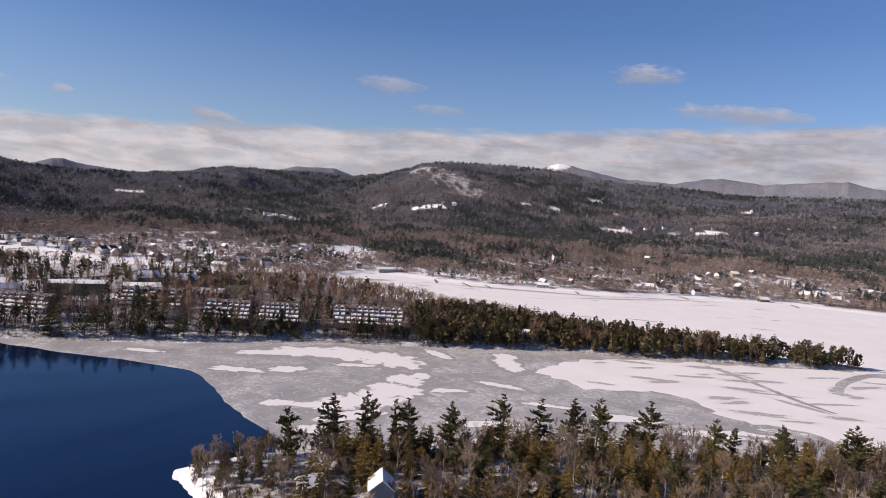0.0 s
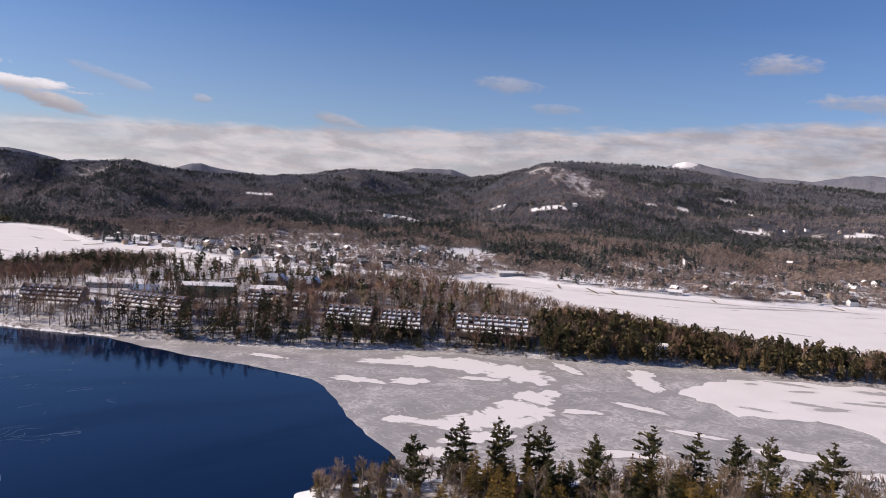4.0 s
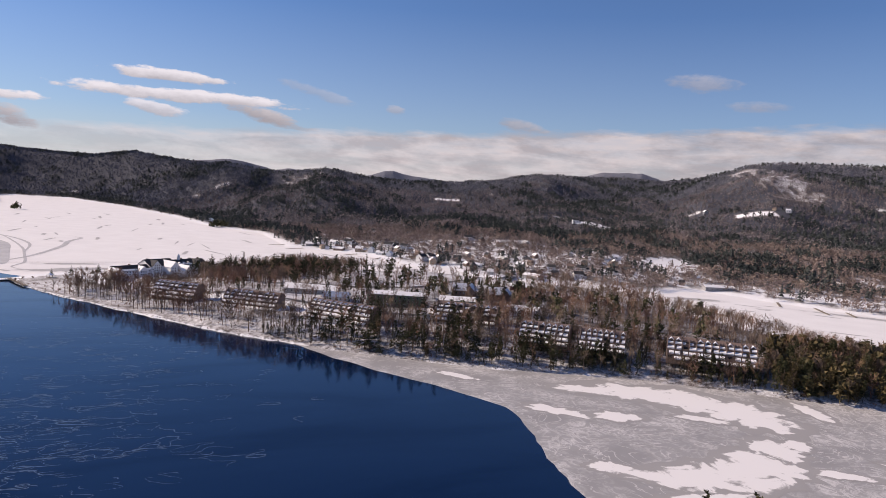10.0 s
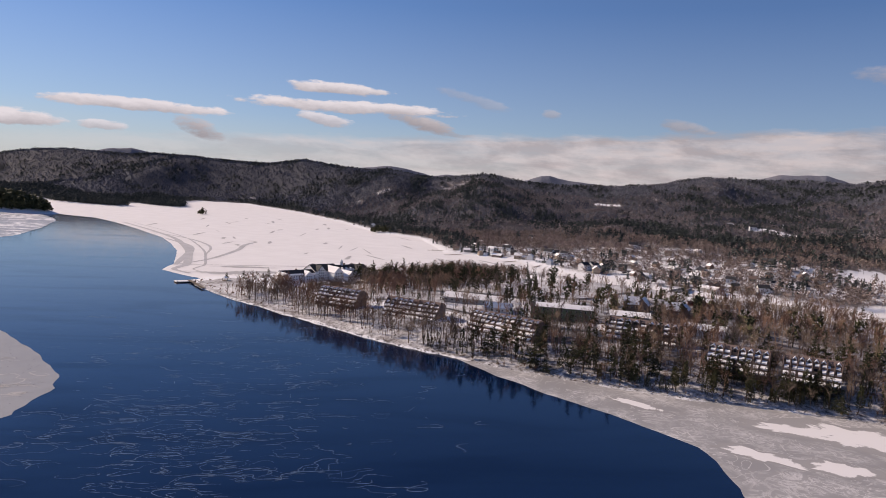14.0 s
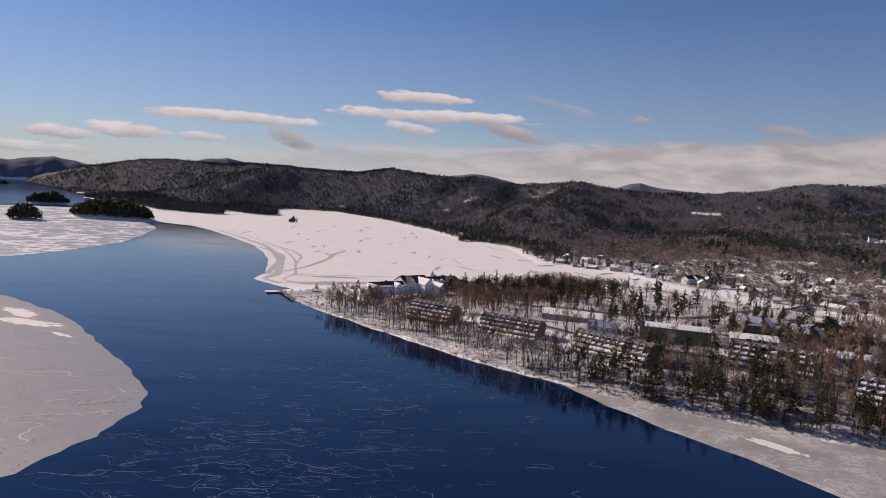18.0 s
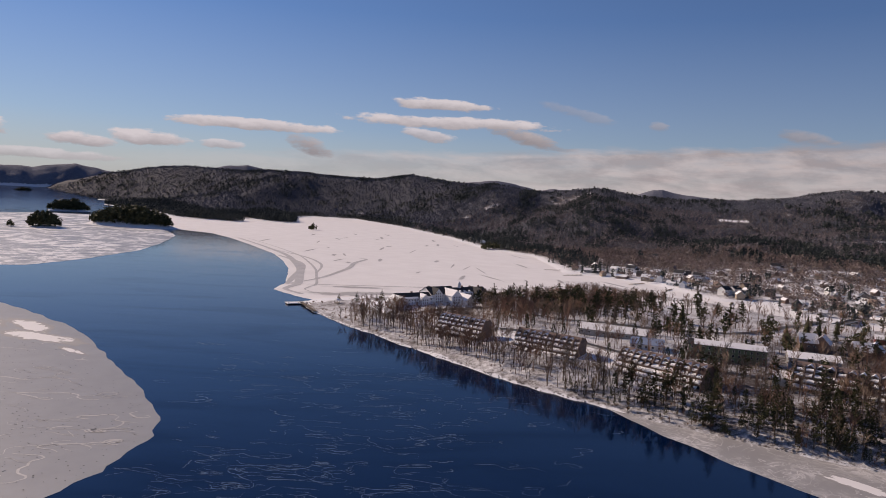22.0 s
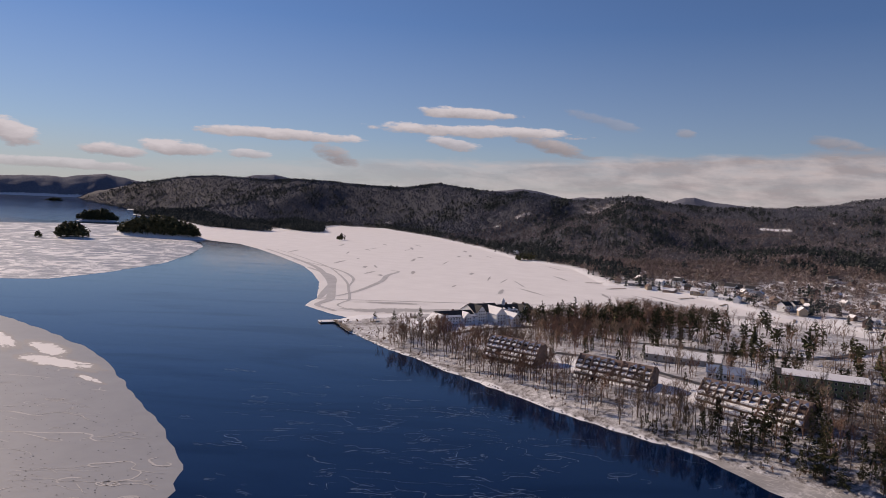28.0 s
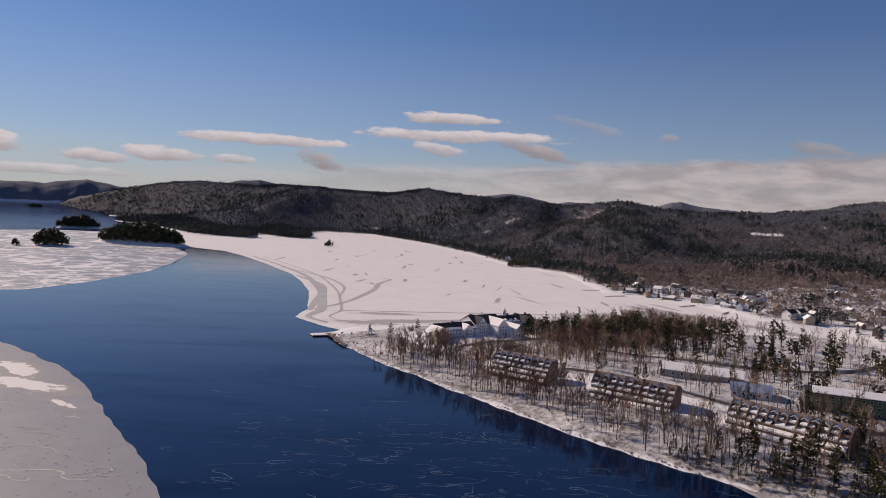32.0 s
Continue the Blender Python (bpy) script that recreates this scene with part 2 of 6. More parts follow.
def ice_material(name, grey, pale, snowy, lo, hi):
    """Lake ice: swirled pale veins and thin drifts over a smooth grey."""
    m, g, b = material(name, 0.55, 0.35)
    pos = g.add("ShaderNodeNewGeometry").outputs["Position"]
    n1 = g.noise(pos, 0.022, 5.0, 0.55, 1.6)
    n2 = g.noise(pos, 0.11, 5.0, 0.6, 1.2)
    n3 = g.noise(pos, 1.3, 3.0, 0.6)
    vein = g.math("SUBTRACT", 1.0, g.math("MULTIPLY", g.math("ABSOLUTE", g.math("SUBTRACT", n2, 0.5)), 16.0), clamp=True)
    vein = g.math("MULTIPLY", vein, g.ramp(n1, (0.40, 0.0), (0.58, 1.0)))
    s1 = g.noise(pos, 0.03, 3.0, 0.45, 4.5)
    ring = g.math("SUBTRACT", 1.0, g.math("MULTIPLY", g.math("ABSOLUTE", g.math("SUBTRACT", g.math("FRACT", g.math("MULTIPLY", s1, 5.0)), 0.5)), 9.0), clamp=True)
    ring = g.math("MULTIPLY", ring, g.ramp(g.noise(pos, 0.05, 3.0), (0.38, 0.0), (0.54, 1.0)))
    vein = g.math("MAXIMUM", vein, ring)
    base = g.mix(g.ramp(n1, (0.35, 0.0), (0.65, 1.0)), grey, pale)
    base = g.mix(g.math("MULTIPLY", n3, 0.25), base, pale)
    base = g.mix(g.math("MULTIPLY", vein, 0.85), base, snowy)
    cover = g.ramp(g.math("ADD", g.math("MULTIPLY", n1, 0.7), g.math("MULTIPLY", n2, 0.3)), (lo, 0.0), (hi, 1.0))
    link(g, g.mix(cover, base, snowy), b.inputs["Base Color"])
    bump(g, b, n3, 0.15, 0.05)
    return m


def snow_material(name, a, c):
    m, g, b = material(name, 0.75, 0.2)
    pos = g.add("ShaderNodeNewGeometry").outputs["Position"]
    n = g.math("ADD", g.math("MULTIPLY", g.noise(pos, 0.03, 4.0), 0.6), g.math("MULTIPLY", g.noise(pos, 0.9, 3.0), 0.4))
    link(g, g.mix(g.ramp(n, (0.35, 0.0), (0.65, 1.0)), a, c), b.inputs["Base Color"])
    bump(g, b, g.noise(pos, 0.8, 3.0), 0.25, 0.15)
    return m


def ridge_material():
    m, g, b = material("hazy_ridge_woods", 0.95, 0.05)
    pos = g.add("ShaderNodeNewGeometry").outputs["Position"]
    snow = g.add("ShaderNodeAttribute", attribute_name="snow").outputs["Fac"]
    n1, n2 = g.noise(pos, 0.006, 4.0), g.noise(pos, 0.07, 4.0, 0.65)
    f = g.ramp(g.math("ADD", g.math("MULTIPLY", n1, 0.5), g.math("MULTIPLY", n2, 0.5)), (0.36, 0.0), (0.64, 1.0))
    # woods of the ridges with distance haze painted in as blue
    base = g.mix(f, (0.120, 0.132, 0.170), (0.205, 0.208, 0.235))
    k = g.ramp(g.math("ADD", snow, g.math("MULTIPLY", g.math("SUBTRACT", n2, 0.5), 1.3)), (0.5, 0.0), (0.75, 1.0))
    link(g, g.mix(k, base, (0.72, 0.72, 0.74)), b.inputs["Base Color"])
    bump(g, b, n2, 0.6, 6.0)
    return m


def drift_material(name, inner, rim):
    """Blown snow or swept ice whose edge frays into what lies round it."""
    m, g, b = material(name, 0.7, 0.25)
    pos = g.add("ShaderNodeNewGeometry").outputs["Position"]
    core = g.add("ShaderNodeAttribute", attribute_name="core").outputs["Fac"]
    n1, n2, n3 = g.noise(pos, 0.075, 5.0, 0.6, 1.4), g.noise(pos, 0.4, 4.0, 0.6, 0.8), g.noise(pos, 1.3, 3.0)
    f = g.math("ADD", core, g.math("ADD", g.math("MULTIPLY", g.math("SUBTRACT", n1, 0.5), 2.6), g.math("MULTIPLY", g.math("SUBTRACT", n2, 0.5), 0.45)))
    f = g.ramp(f, (0.26, 0.0), (0.52, 1.0))
    tone = g.math("MULTIPLY", n3, 0.3)
    link(g, g.mix(f, g.mix(tone, rim, (0.37, 0.36, 0.355)), g.mix(tone, inner, (0.80, 0.78, 0.77))), b.inputs["Base Color"])
    bump(g, b, n3, 0.2, 0.08)
    return m


GROUND = ground_material()
RIDGE_WOODS = ridge_material()
DRIFT = drift_material("blown_snow", (0.77, 0.75, 0.74), (0.325, 0.316, 0.312))
SWEPT = drift_material("swept_ice", (0.34, 0.33, 0.325), (0.78, 0.76, 0.75))
WATER = water_material()
ICE_GREY = ice_material("grey_lake_ice", (0.29, 0.283, 0.28), (0.37, 0.36, 0.355), (0.66, 0.64, 0.63), 0.68, 0.78)
ICE_FLOE = mottled("smooth_lake_ice", (0.258, 0.262, 0.270), (0.312, 0.315, 0.322), 0.012, 0.5, 0.4)
RIM_ICE = mottled("swept_rim_ice", (0.40, 0.39, 0.385), (0.56, 0.545, 0.535), 0.05, 0.6, 0.3)
RIDGED = mottled("pale_ice_ridge", (0.40, 0.39, 0.385), (0.54, 0.525, 0.515), 0.08, 0.7, 0.3)
THAWED = mottled("dark_thaw_hole", (0.05, 0.052, 0.058), (0.11, 0.11, 0.115), 0.1, 0.5, 0.4)
ICE_STREAK = ice_material("streaked_lake_ice", (0.22, 0.25, 0.30), (0.32, 0.34, 0.37), (0.78, 0.77, 0.77), 0.50, 0.56)
SNOW = snow_material("lake_snow", (0.74, 0.72, 0.71), (0.82, 0.80, 0.79))
ROOF_SNOW = snow_material("roof_snow", (0.74, 0.74, 0.76), (0.84, 0.84, 0.85))
TWIGS = mottled("bare_twigs", (0.12, 0.086, 0.066), (0.28, 0.215, 0.17), 0.05, 0.9, 0.1, each=0.9)
TWIGS_RUST = mottled("russet_twigs", (0.150, 0.090, 0.068), (0.30, 0.190, 0.142), 0.05, 0.9, 0.1, each=0.9)
NEEDLES = mottled("conifer_needles", (0.028, 0.034, 0.017), (0.110, 0.105, 0.050), 0.05, 0.75, 0.2, each=0.9)
NEEDLES_GOLD = mottled("olive_needles", (0.070, 0.055, 0.018), (0.33, 0.215, 0.065), 0.06, 0.75, 0.2, each=0.8)
# lighter copy of NEEDLES for the near shore, sunlight painted into its tone
NEEDLES_PINE = mottled("sunlit_pine_needles", (0.030, 0.034, 0.015), (0.135, 0.120, 0.048), 0.05, 0.75, 0.2, each=0.9)
NEEDLES_OLIVE = mottled("brown_green_needles", (0.034, 0.032, 0.015), (0.135, 0.100, 0.046), 0.06, 0.75, 0.2, each=0.9)
BARK = mottled("bark", (0.06, 0.048, 0.04), (0.15, 0.125, 0.105), 0.6, 0.95, 0.1, each=0.5)
BIRCH = mottled("pale_bark", (0.30, 0.27, 0.24), (0.46, 0.43, 0.40), 0.6, 0.9, 0.1, each=0.4)
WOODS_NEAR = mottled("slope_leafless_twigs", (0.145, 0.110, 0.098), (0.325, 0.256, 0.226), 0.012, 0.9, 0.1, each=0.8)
# twig tones go greyer, then bluer with distance: haze painted into the colour
WOODS_HAZY = mottled("hazy_leafless_twigs", (0.122, 0.123, 0.143), (0.236, 0.229, 0.250), 0.007, 0.9, 0.1, each=0.7)
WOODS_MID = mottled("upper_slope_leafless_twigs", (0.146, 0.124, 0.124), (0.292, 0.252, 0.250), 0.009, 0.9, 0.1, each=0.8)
# darkest, bluest copy: haze and backlit shade of the left hills painted in
WOODS_HAZE_BLUE = mottled("hazed_shaded_leafless_twigs", (0.076, 0.086, 0.116), (0.146, 0.152, 0.192), 0.006, 0.9, 0.1, each=0.7)
# dark needles paled and cooled, the haze over them put into the colour
NEEDLES_HAZY = mottled("hazy_conifer_needles", (0.035, 0.045, 0.044), (0.098, 0.106, 0.098), 0.007, 0.8, 0.1, each=0.7)


def thread_material():
    m, g, b = material("young_ice", 0.5, 0.4)
    b.inputs["Base Color"].default_value = (0.14, 0.20, 0.27, 1)
    return m


YOUNG_ICE = thread_material()

# ---- land and lake ----
HUB = (-70.0, 90.0)              # the middle of the sheets

ISLAND = [(-659, 481), (-622, 467), (-580, 457), (-543, 450), (-507, 447), (-470, 442), (-423, 438), (-381, 433), (-348, 431), (-321, 433), (-271, 436),
          (-236, 443), (-203, 449), (-172, 457), (-145, 468), (-118, 480), (-92, 488), (-41, 497), (29, 505), (71, 517), (100, 522), (138, 515),
          (224, 518), (290, 520), (336, 530), (325, 539), (270, 548), (190, 560), (120, 578), (60, 620), (-10, 690), (-70, 750), (-120, 815),
          (-150, 850), (-250, 852), (-348, 844), (-418, 823), (-483, 795), (-555, 815), (-590, 740), (-625, 650), (-646, 585), (-660, 550), (-668, 513)]
NEAR_LAND = [(-92, 247), (-76, 227), (-62, 190), (-40, 120), (120, 60), (600, 60), (900, 200), (500, 330), (260, 318), (190, 305), (120, 300), (60, 303),
             (0, 292), (-40, 280), (-66, 272), (-86, 258)]
MAINLAND = [(1600, 700), (900, 800), (582, 904), (484, 950), (400, 945), (329, 957), (238, 913), (167, 930), (90, 918), (53, 927), (-15, 950), (-80, 983),
            (-118, 950), (-135, 905), (-250, 895), (-358, 880), (-417, 938), (-451, 916), (-501, 936), (-574, 979), (-654, 985), (-720, 978), (-770, 1025),
            (-920, 1157), (-1096, 1207), (-1361, 1365), (-1773, 1564), (-2245, 1729), (-2390, 1640), (-2260, 1480), (-1990, 1335), (-1938, 1266), (-2060, 1238), (-2176, 1262), (-2200, 1200), (-2000, 1155),
            (-1966, 1104), (-2080, 1052), (-2199, 1030), (-2500, 1080), (-2813, 1124), (-3099, 1119), (-3260, 1190), (-3050, 1300), (-3250, 1370),
            (-3600, 1350), (-3900, 1300), (-4250, 1190), (-4560, 1040), (-4800, 1300), (-4600, 2400), (-3600, 4200), (-1500, 5400), (1500, 5400), (4500, 3500), (4800, 600)]
# islets in the lake: middle, half length and breadth, turn of the length from +x in degrees, height of the ground
ISLETS = [(-1742, 728, 118, 42, 32, 17), (-1640, 1150, 14, 9, 20, 2), (-1700, 540, 34, 20, 75, 6), (-2465, 808, 64, 30, 72, 10),
          (-4300, 1120, 60, 30, 70, 8), (-1062, 1200, 26, 12, 30, 2), (-1712, 482, 9, 6, 60, 2)]
# crest of the wooded hills: heading to the left of +y, rise above the eye in degrees; and its distance by heading
CREST = [(-48, 2.6), (-37, 2.65), (-33.9, 2.6), (-29.8, 2.42), (-26, 2.24), (-24.1, 2.29), (-22, 2.47), (-19.9, 2.65), (-17.7, 2.71), (-15.5, 2.76), (-13.3, 2.99),
         (-10.9, 3.31), (-8.6, 3.53), (-6.3, 3.62), (-3.9, 3.6), (-1.5, 3.63), (0.4, 3.36), (2.2, 2.7), (4.1, 2.2), (6.9, 1.79), (9.7, 1.95), (12.4, 1.82), (15.4, 1.85),
         (16.9, 1.8), (18.5, 1.55), (20, 1.15), (21.5, 1.03), (23, 0.86), (25.2, 0.77), (27.2, 0.68), (29.2, 0.73), (30.6, 0.8), (32.3, 1.15), (33.7, 1.28), (35, 1.1),
         (36.8, 0.85), (38.6, 0.8), (40, 0.97), (42, 1.22), (43, 1.1), (45.1, 1.2), (47.1, 1.43), (48.4, 1.6), (49.5, 1.42), (51.3, 1.15), (54.4, 1.18), (57, 1.35),
         (59.6, 1.38), (61.6, 1.2), (63.7, 1.3), (65.7, 1.36), (67.6, 1.22), (69.5, 0.82), (71.4, 0.55), (73.2, 0.12), (74.9, -0.3), (76.2, -0.55), (77.5, -0.8), (79, -1.6)]
CREST_FAR = [(-48, 3000), (-20, 2900), (-8, 2800), (0, 2620), (3, 2620), (6, 3100), (12, 3300), (16, 2900), (25, 2950), (31, 2600), (34, 2450), (37, 2700), (42, 3100),
             (48, 3300), (55, 3900), (66, 4150), (71, 4250), (76, 4300), (80, 4300)]


def signed(poly, x, y):
    """Distance to a closed line, positive inside."""
    p = np.array(poly, float)
    q = np.roll(p, -1, 0)
    best = np.full(x.shape, 1e18)
    inside = np.zeros(x.shape, bool)
    for (ax, ay), (bx, by) in zip(p, q):
        dx, dy = bx - ax, by - ay
        t = np.clip(((x - ax) * dx + (y - ay) * dy) / (dx * dx + dy * dy), 0, 1)
        best = np.minimum(best, (x - ax - t * dx) ** 2 + (y - ay - t * dy) ** 2)
        if dy:
            hit = ((ay > y) != (by > y)) & (x < ax + (y - ay) * dx / dy)
            inside ^= hit
    return np.sqrt(best) * np.where(inside, 1, -1)


def ripple(x, y, size, seed):
    """Cheap smooth noise from a few crossed waves, about -1 to 1."""
    r = np.random.RandomState(seed)
    out = 0
    for k in range(7):
        a, f, ph = r.uniform(0, 6.283), r.uniform(0.6, 1.8) / size, r.uniform(0, 6.283)
        out = out + np.sin((x * math.cos(a) + y * math.sin(a)) * f * 6.283 + ph)
    return out / 3.5


def islet_dist(x, y):
    best, high = np.full(x.shape, -1e9), np.zeros(x.shape)
    for cx, cy, a, b, turn, h in ISLETS:
        c, s = math.cos(radians(turn)), math.sin(radians(turn))
        u, v = (x - cx) * c + (y - cy) * s, -(x - cx) * s + (y - cy) * c
        d = (1 - np.sqrt((u / a) ** 2 + (v / b) ** 2)) * b
        best, high = np.maximum(best, d), np.where(d > 0, h, high)
    return best, high


def ground_z(x, y):
    x, y = np.asarray(x, float), np.asarray(y, float)
    wob = ripple(x, y, 30, 3) * 1.2 + ripple(x, y, 11, 4) * 0.6
    di, dn, dm, ds = signed(ISLAND, x, y) + wob, signed(NEAR_LAND, x, y) + wob, signed(MAINLAND, x, y) + wob * 2, islet_dist(x, y)
    ds, dh = ds
    z = np.full(x.shape, -4.0)
    amp = 5.0 + 7.5 * np.clip((x + 500) / 90, 0, 1)
    shelf = np.where(di > 0, 0.35 + amp * (1 - np.exp(-np.maximum(di, 0) / 34.0)), di * 0.25)
    z = np.maximum(z, np.where(di > -16, shelf + np.where(di > 15, ripple(x, y, 90, 5) * 1.0, 0), -4))
    z = np.maximum(z, np.where(dn > 0, 0.3 + 7.0 * (1 - np.exp(-np.maximum(dn, 0) / 22.0)), dn * 0.25))
    z = np.maximum(z, np.where(ds > 0, 0.3 + dh * (1 - np.exp(-np.maximum(ds, 0) / 14.0)), ds * 0.25))
    m = np.maximum(dm, 0)
    roll = ripple(x, y, 420, 6) * 9 + ripple(x, y, 170, 7) * 4
    base = 0.4 + 3.5 * (1 - np.exp(-m / 25)) + np.clip(m - 60, 0, 900) * 0.047 + np.clip((m - 150) / 300, 0, 1) * (roll + 4)
    r, az = np.hypot(x - HUB[0], y - HUB[1]), np.degrees(np.arctan2(HUB[0] - x, y - HUB[1]))
    rise = np.tan(np.radians(np.interp(az, [c[0] for c in CREST], [c[1] for c in CREST])))
    away = np.interp(az, [c[0] for c in CREST_FAR], [c[1] for c in CREST_FAR])
    top, s = 95 + away * rise, np.clip((r - 1350) / (away - 1350), 0, 1)
    hill = top * (0.35 * s + 0.65 * s * s * (3 - 2 * s)) * (1 - 0.5 * np.clip((r - away) / 900, 0, 1) ** 2)
    hill = hill + np.sin(np.pi * s) * (ripple(x, y, 520, 8) * 16 + ripple(x, y, 210, 9) * 6) + ripple(x, y, 90, 10) * 2.5 * s
    hill = np.minimum(hill, 95 + r * rise + 2.0 * ripple(x, y, 130, 13))
    up = np.clip(m / np.interp(az, [36, 47, 56, 63, 69, 80], [170, 560, 700, 620, 420, 200]), 0, 1)
    land = np.maximum(base, hill * up * up * (3 - 2 * up))
    return np.where(dm > 0, np.maximum(z, land), np.maximum(z, np.where(dm > -16, dm * 0.25, -4.0)))


def ground_at(x, y):
    return float(ground_z(np.array([x]), np.array([y]))[0])


def mesh_of(name, verts, faces, material=None, smooth=False):
    """A mesh from arrays; faces is an array of triangles or quads."""
    me = bpy.data.meshes.new(name)
    verts, faces = np.asarray(verts, np.float32), np.asarray(faces, np.int32)
    n, k = faces.shape
    me.vertices.add(len(verts)), me.loops.add(n * k), me.polygons.add(n)
    me.vertices.foreach_set("co", verts.ravel())
    me.loops.foreach_set("vertex_index", faces.ravel())
    me.polygons.foreach_set("loop_start", np.arange(0, n * k, k, dtype=np.int32))
    me.polygons.foreach_set("loop_total", np.full(n, k, np.int32))
    me.polygons.foreach_set("use_smooth", np.full(n, smooth))
    if material:
        me.materials.append(material)
    me.update(calc_edges=True)
    return me


def fan_grid(az, rr):
    """Points and quads of a sheet laid out in rings round the hub."""
    A, R = np.meshgrid(np.radians(az), rr)
    x, y = HUB[0] - np.sin(A) * R, HUB[1] + np.cos(A) * R
    n, m = A.shape
    i = np.arange(n * m).reshape(n, m)
    q = np.stack([i[:-1, :-1], i[1:, :-1], i[1:, 1:], i[:-1, 1:]], -1).reshape(-1, 4)
    return x.ravel(), y.ravel(), q


CLEARINGS = [(-156, 1190, 48, 80, 0), (-47, 1918, 46, 22, 0), (456, 1871, 46, 22, 0), (-399, 1733, 46, 22, 0), (706, 1839, 46, 22, 0), (40, 1000, 60, 20, 0), (572, 1160, 40, 22, 10), (573, 1069, 46, 18, 0), (480, 955, 50, 10, 5), (290, 1087, 26, 12, 0),
             (110, 975, 55, 12, 0), (247, 1091, 30, 10, 20), (394, 1105, 34, 12, -10), (613, 1079, 40, 12, 0), (762, 1238, 34, 9, 0), (-500, 1010, 30, 9, 20),
             (-430, 1075, 40, 10, -10), (-590, 1060, 36, 9, 10), (-330, 1010, 26, 12, 30), (-965, 2113, 39, 15, 23), (-850, 2212, 11, 7, 20), (-518, 1836, 36, 9, 14),
             (-453, 1939, 17, 9, 11), (-426, 1738, 17, 11, 12), (-250, 1904, 11, 12, 5), (-200, 2087, 18, 13, 3), (-60, 1903, 41, 9, 0), (-482, 1562, 11, 7, 15),
             (240, 2124, 17, 11, -8), (471, 2254, 45, 11, -14), (328, 2130, 19, 14, -11), (474, 1948, 34, 9, -16), (475, 1880, 17, 9, -16), (631, 1891, 39, 9, -21),
             (754, 1819, 26, 9, -25), (979, 2289, 16, 12, -25), (1090, 1952, 29, 7, -31), (1042, 1830, 22, 11, -32), (481, 1501, 10, 7, -21), (1006, 1647, 17, 9, -34),
             (-1659, 1735, 17, 6, 44), (-1595, 1798, 33, 6, 41), (-1566, 1842, 9, 6, 40), (-1670, 1690, 7, 6, 45), (-2351, 1797, 22, 6, 53), (-2363, 1859, 22, 6, 52),
             (-966, 2109, 29, 15, 23), (-2343, 1799, 28, 6, 53), (-786, 1307, 7, 6, 30)]
# open rocky faces and thin woods: middle, half sizes, share of wood left
THIN = [(-95, 2545, 60, 45, 0.55), (-40, 2410, 75, 90, 0.52), (15, 2275, 70, 80, 0.55), (65, 2150, 60, 60, 0.6), (-1429, 1979, 60, 60, 0.6), (-742, 2404, 90, 60, 0.8), (-643, 2554, 60, 40, 0.8)]
VILLAGE = [(-520, 1060, 210, 90), (-300, 960, 120, 70), (-250, 1090, 170, 90), (80, 1010, 240, 55), (420, 1020, 170, 50), (-650, 1050, 130, 60), (-380, 1180, 200, 90), (560, 1130, 200, 90), (260, 1160, 180, 60)]


def woodland(x, y):
    """How wooded the ground is: 1 in the forest, 0 on open snow."""
    w = np.clip((signed(MAINLAND, x, y) - 4) / 26, 0, 1)
    for cx, cy, a, b in VILLAGE:
        w *= np.clip(((x - cx) / a) ** 2 + ((y - cy) / b) ** 2 - 0.35, 0.86, 1)
    lots = np.zeros(x.shape, bool)
    for cx, cy, a, b in VILLAGE:
        lots |= ((x - cx) / a) ** 2 + ((y - cy) / b) ** 2 < 1.2
    w = np.where(lots & (ripple(x, y, 38, 19) > 0.36), w * 0.35, w)
    isle = signed(ISLAND, x, y)
    w = np.maximum(w, np.where((isle > -8) & (x > -290) & (y < 700), np.where(isle < 40, 0.78, 0.9), np.where((isle > 20) & (x > -510) & (y > 505), 0.62, np.where((isle > 1) & (isle < 48) & (x > -640), np.where(isle < 7, 0.74, 0.66), 0))))
    w = np.maximum(w, np.where(signed(NEAR_LAND, x, y) > 8, 0.85, 0))
    for cx, cy, a, b, keep in THIN:
        w = np.where(((x - cx) / a) ** 2 + ((y - cy) / b) ** 2 + 0.9 * ripple(x, y, 48, 17) < 1, w * keep, w)
    for cx, cy, a, b, turn in CLEARINGS:
        c, s = math.cos(radians(turn)), math.sin(radians(turn))
        u, v = (x - cx) * c + (y - cy) * s, -(x - cx) * s + (y - cy) * c
        w = np.where((u / a) ** 2 + (v / b) ** 2 + 0.45 * ripple(x, y, 24, 18) < 1, w * (0.1 if b > 12 else 0.3), w)
    return w


def build_ground():
    az = np.concatenate([np.arange(-180, -48, 4.0), np.arange(-48, 92, 0.3), np.arange(92, 181, 4.0)])
    rr = np.concatenate([[0, 40, 70], np.geomspace(95, 395, 50), np.arange(400, 640, 3.0), np.geomspace(645, 4880, 175)])
    x, y, q = fan_grid(az, rr)
    z = ground_z(x, y)
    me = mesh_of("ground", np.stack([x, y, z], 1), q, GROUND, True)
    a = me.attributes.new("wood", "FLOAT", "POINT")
    # wood goes above 1 far off: less snow, and the painted haze tone
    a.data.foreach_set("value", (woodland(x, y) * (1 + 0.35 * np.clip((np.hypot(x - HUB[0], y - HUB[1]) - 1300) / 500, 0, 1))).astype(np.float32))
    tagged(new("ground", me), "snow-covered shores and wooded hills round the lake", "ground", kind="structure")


build_ground()


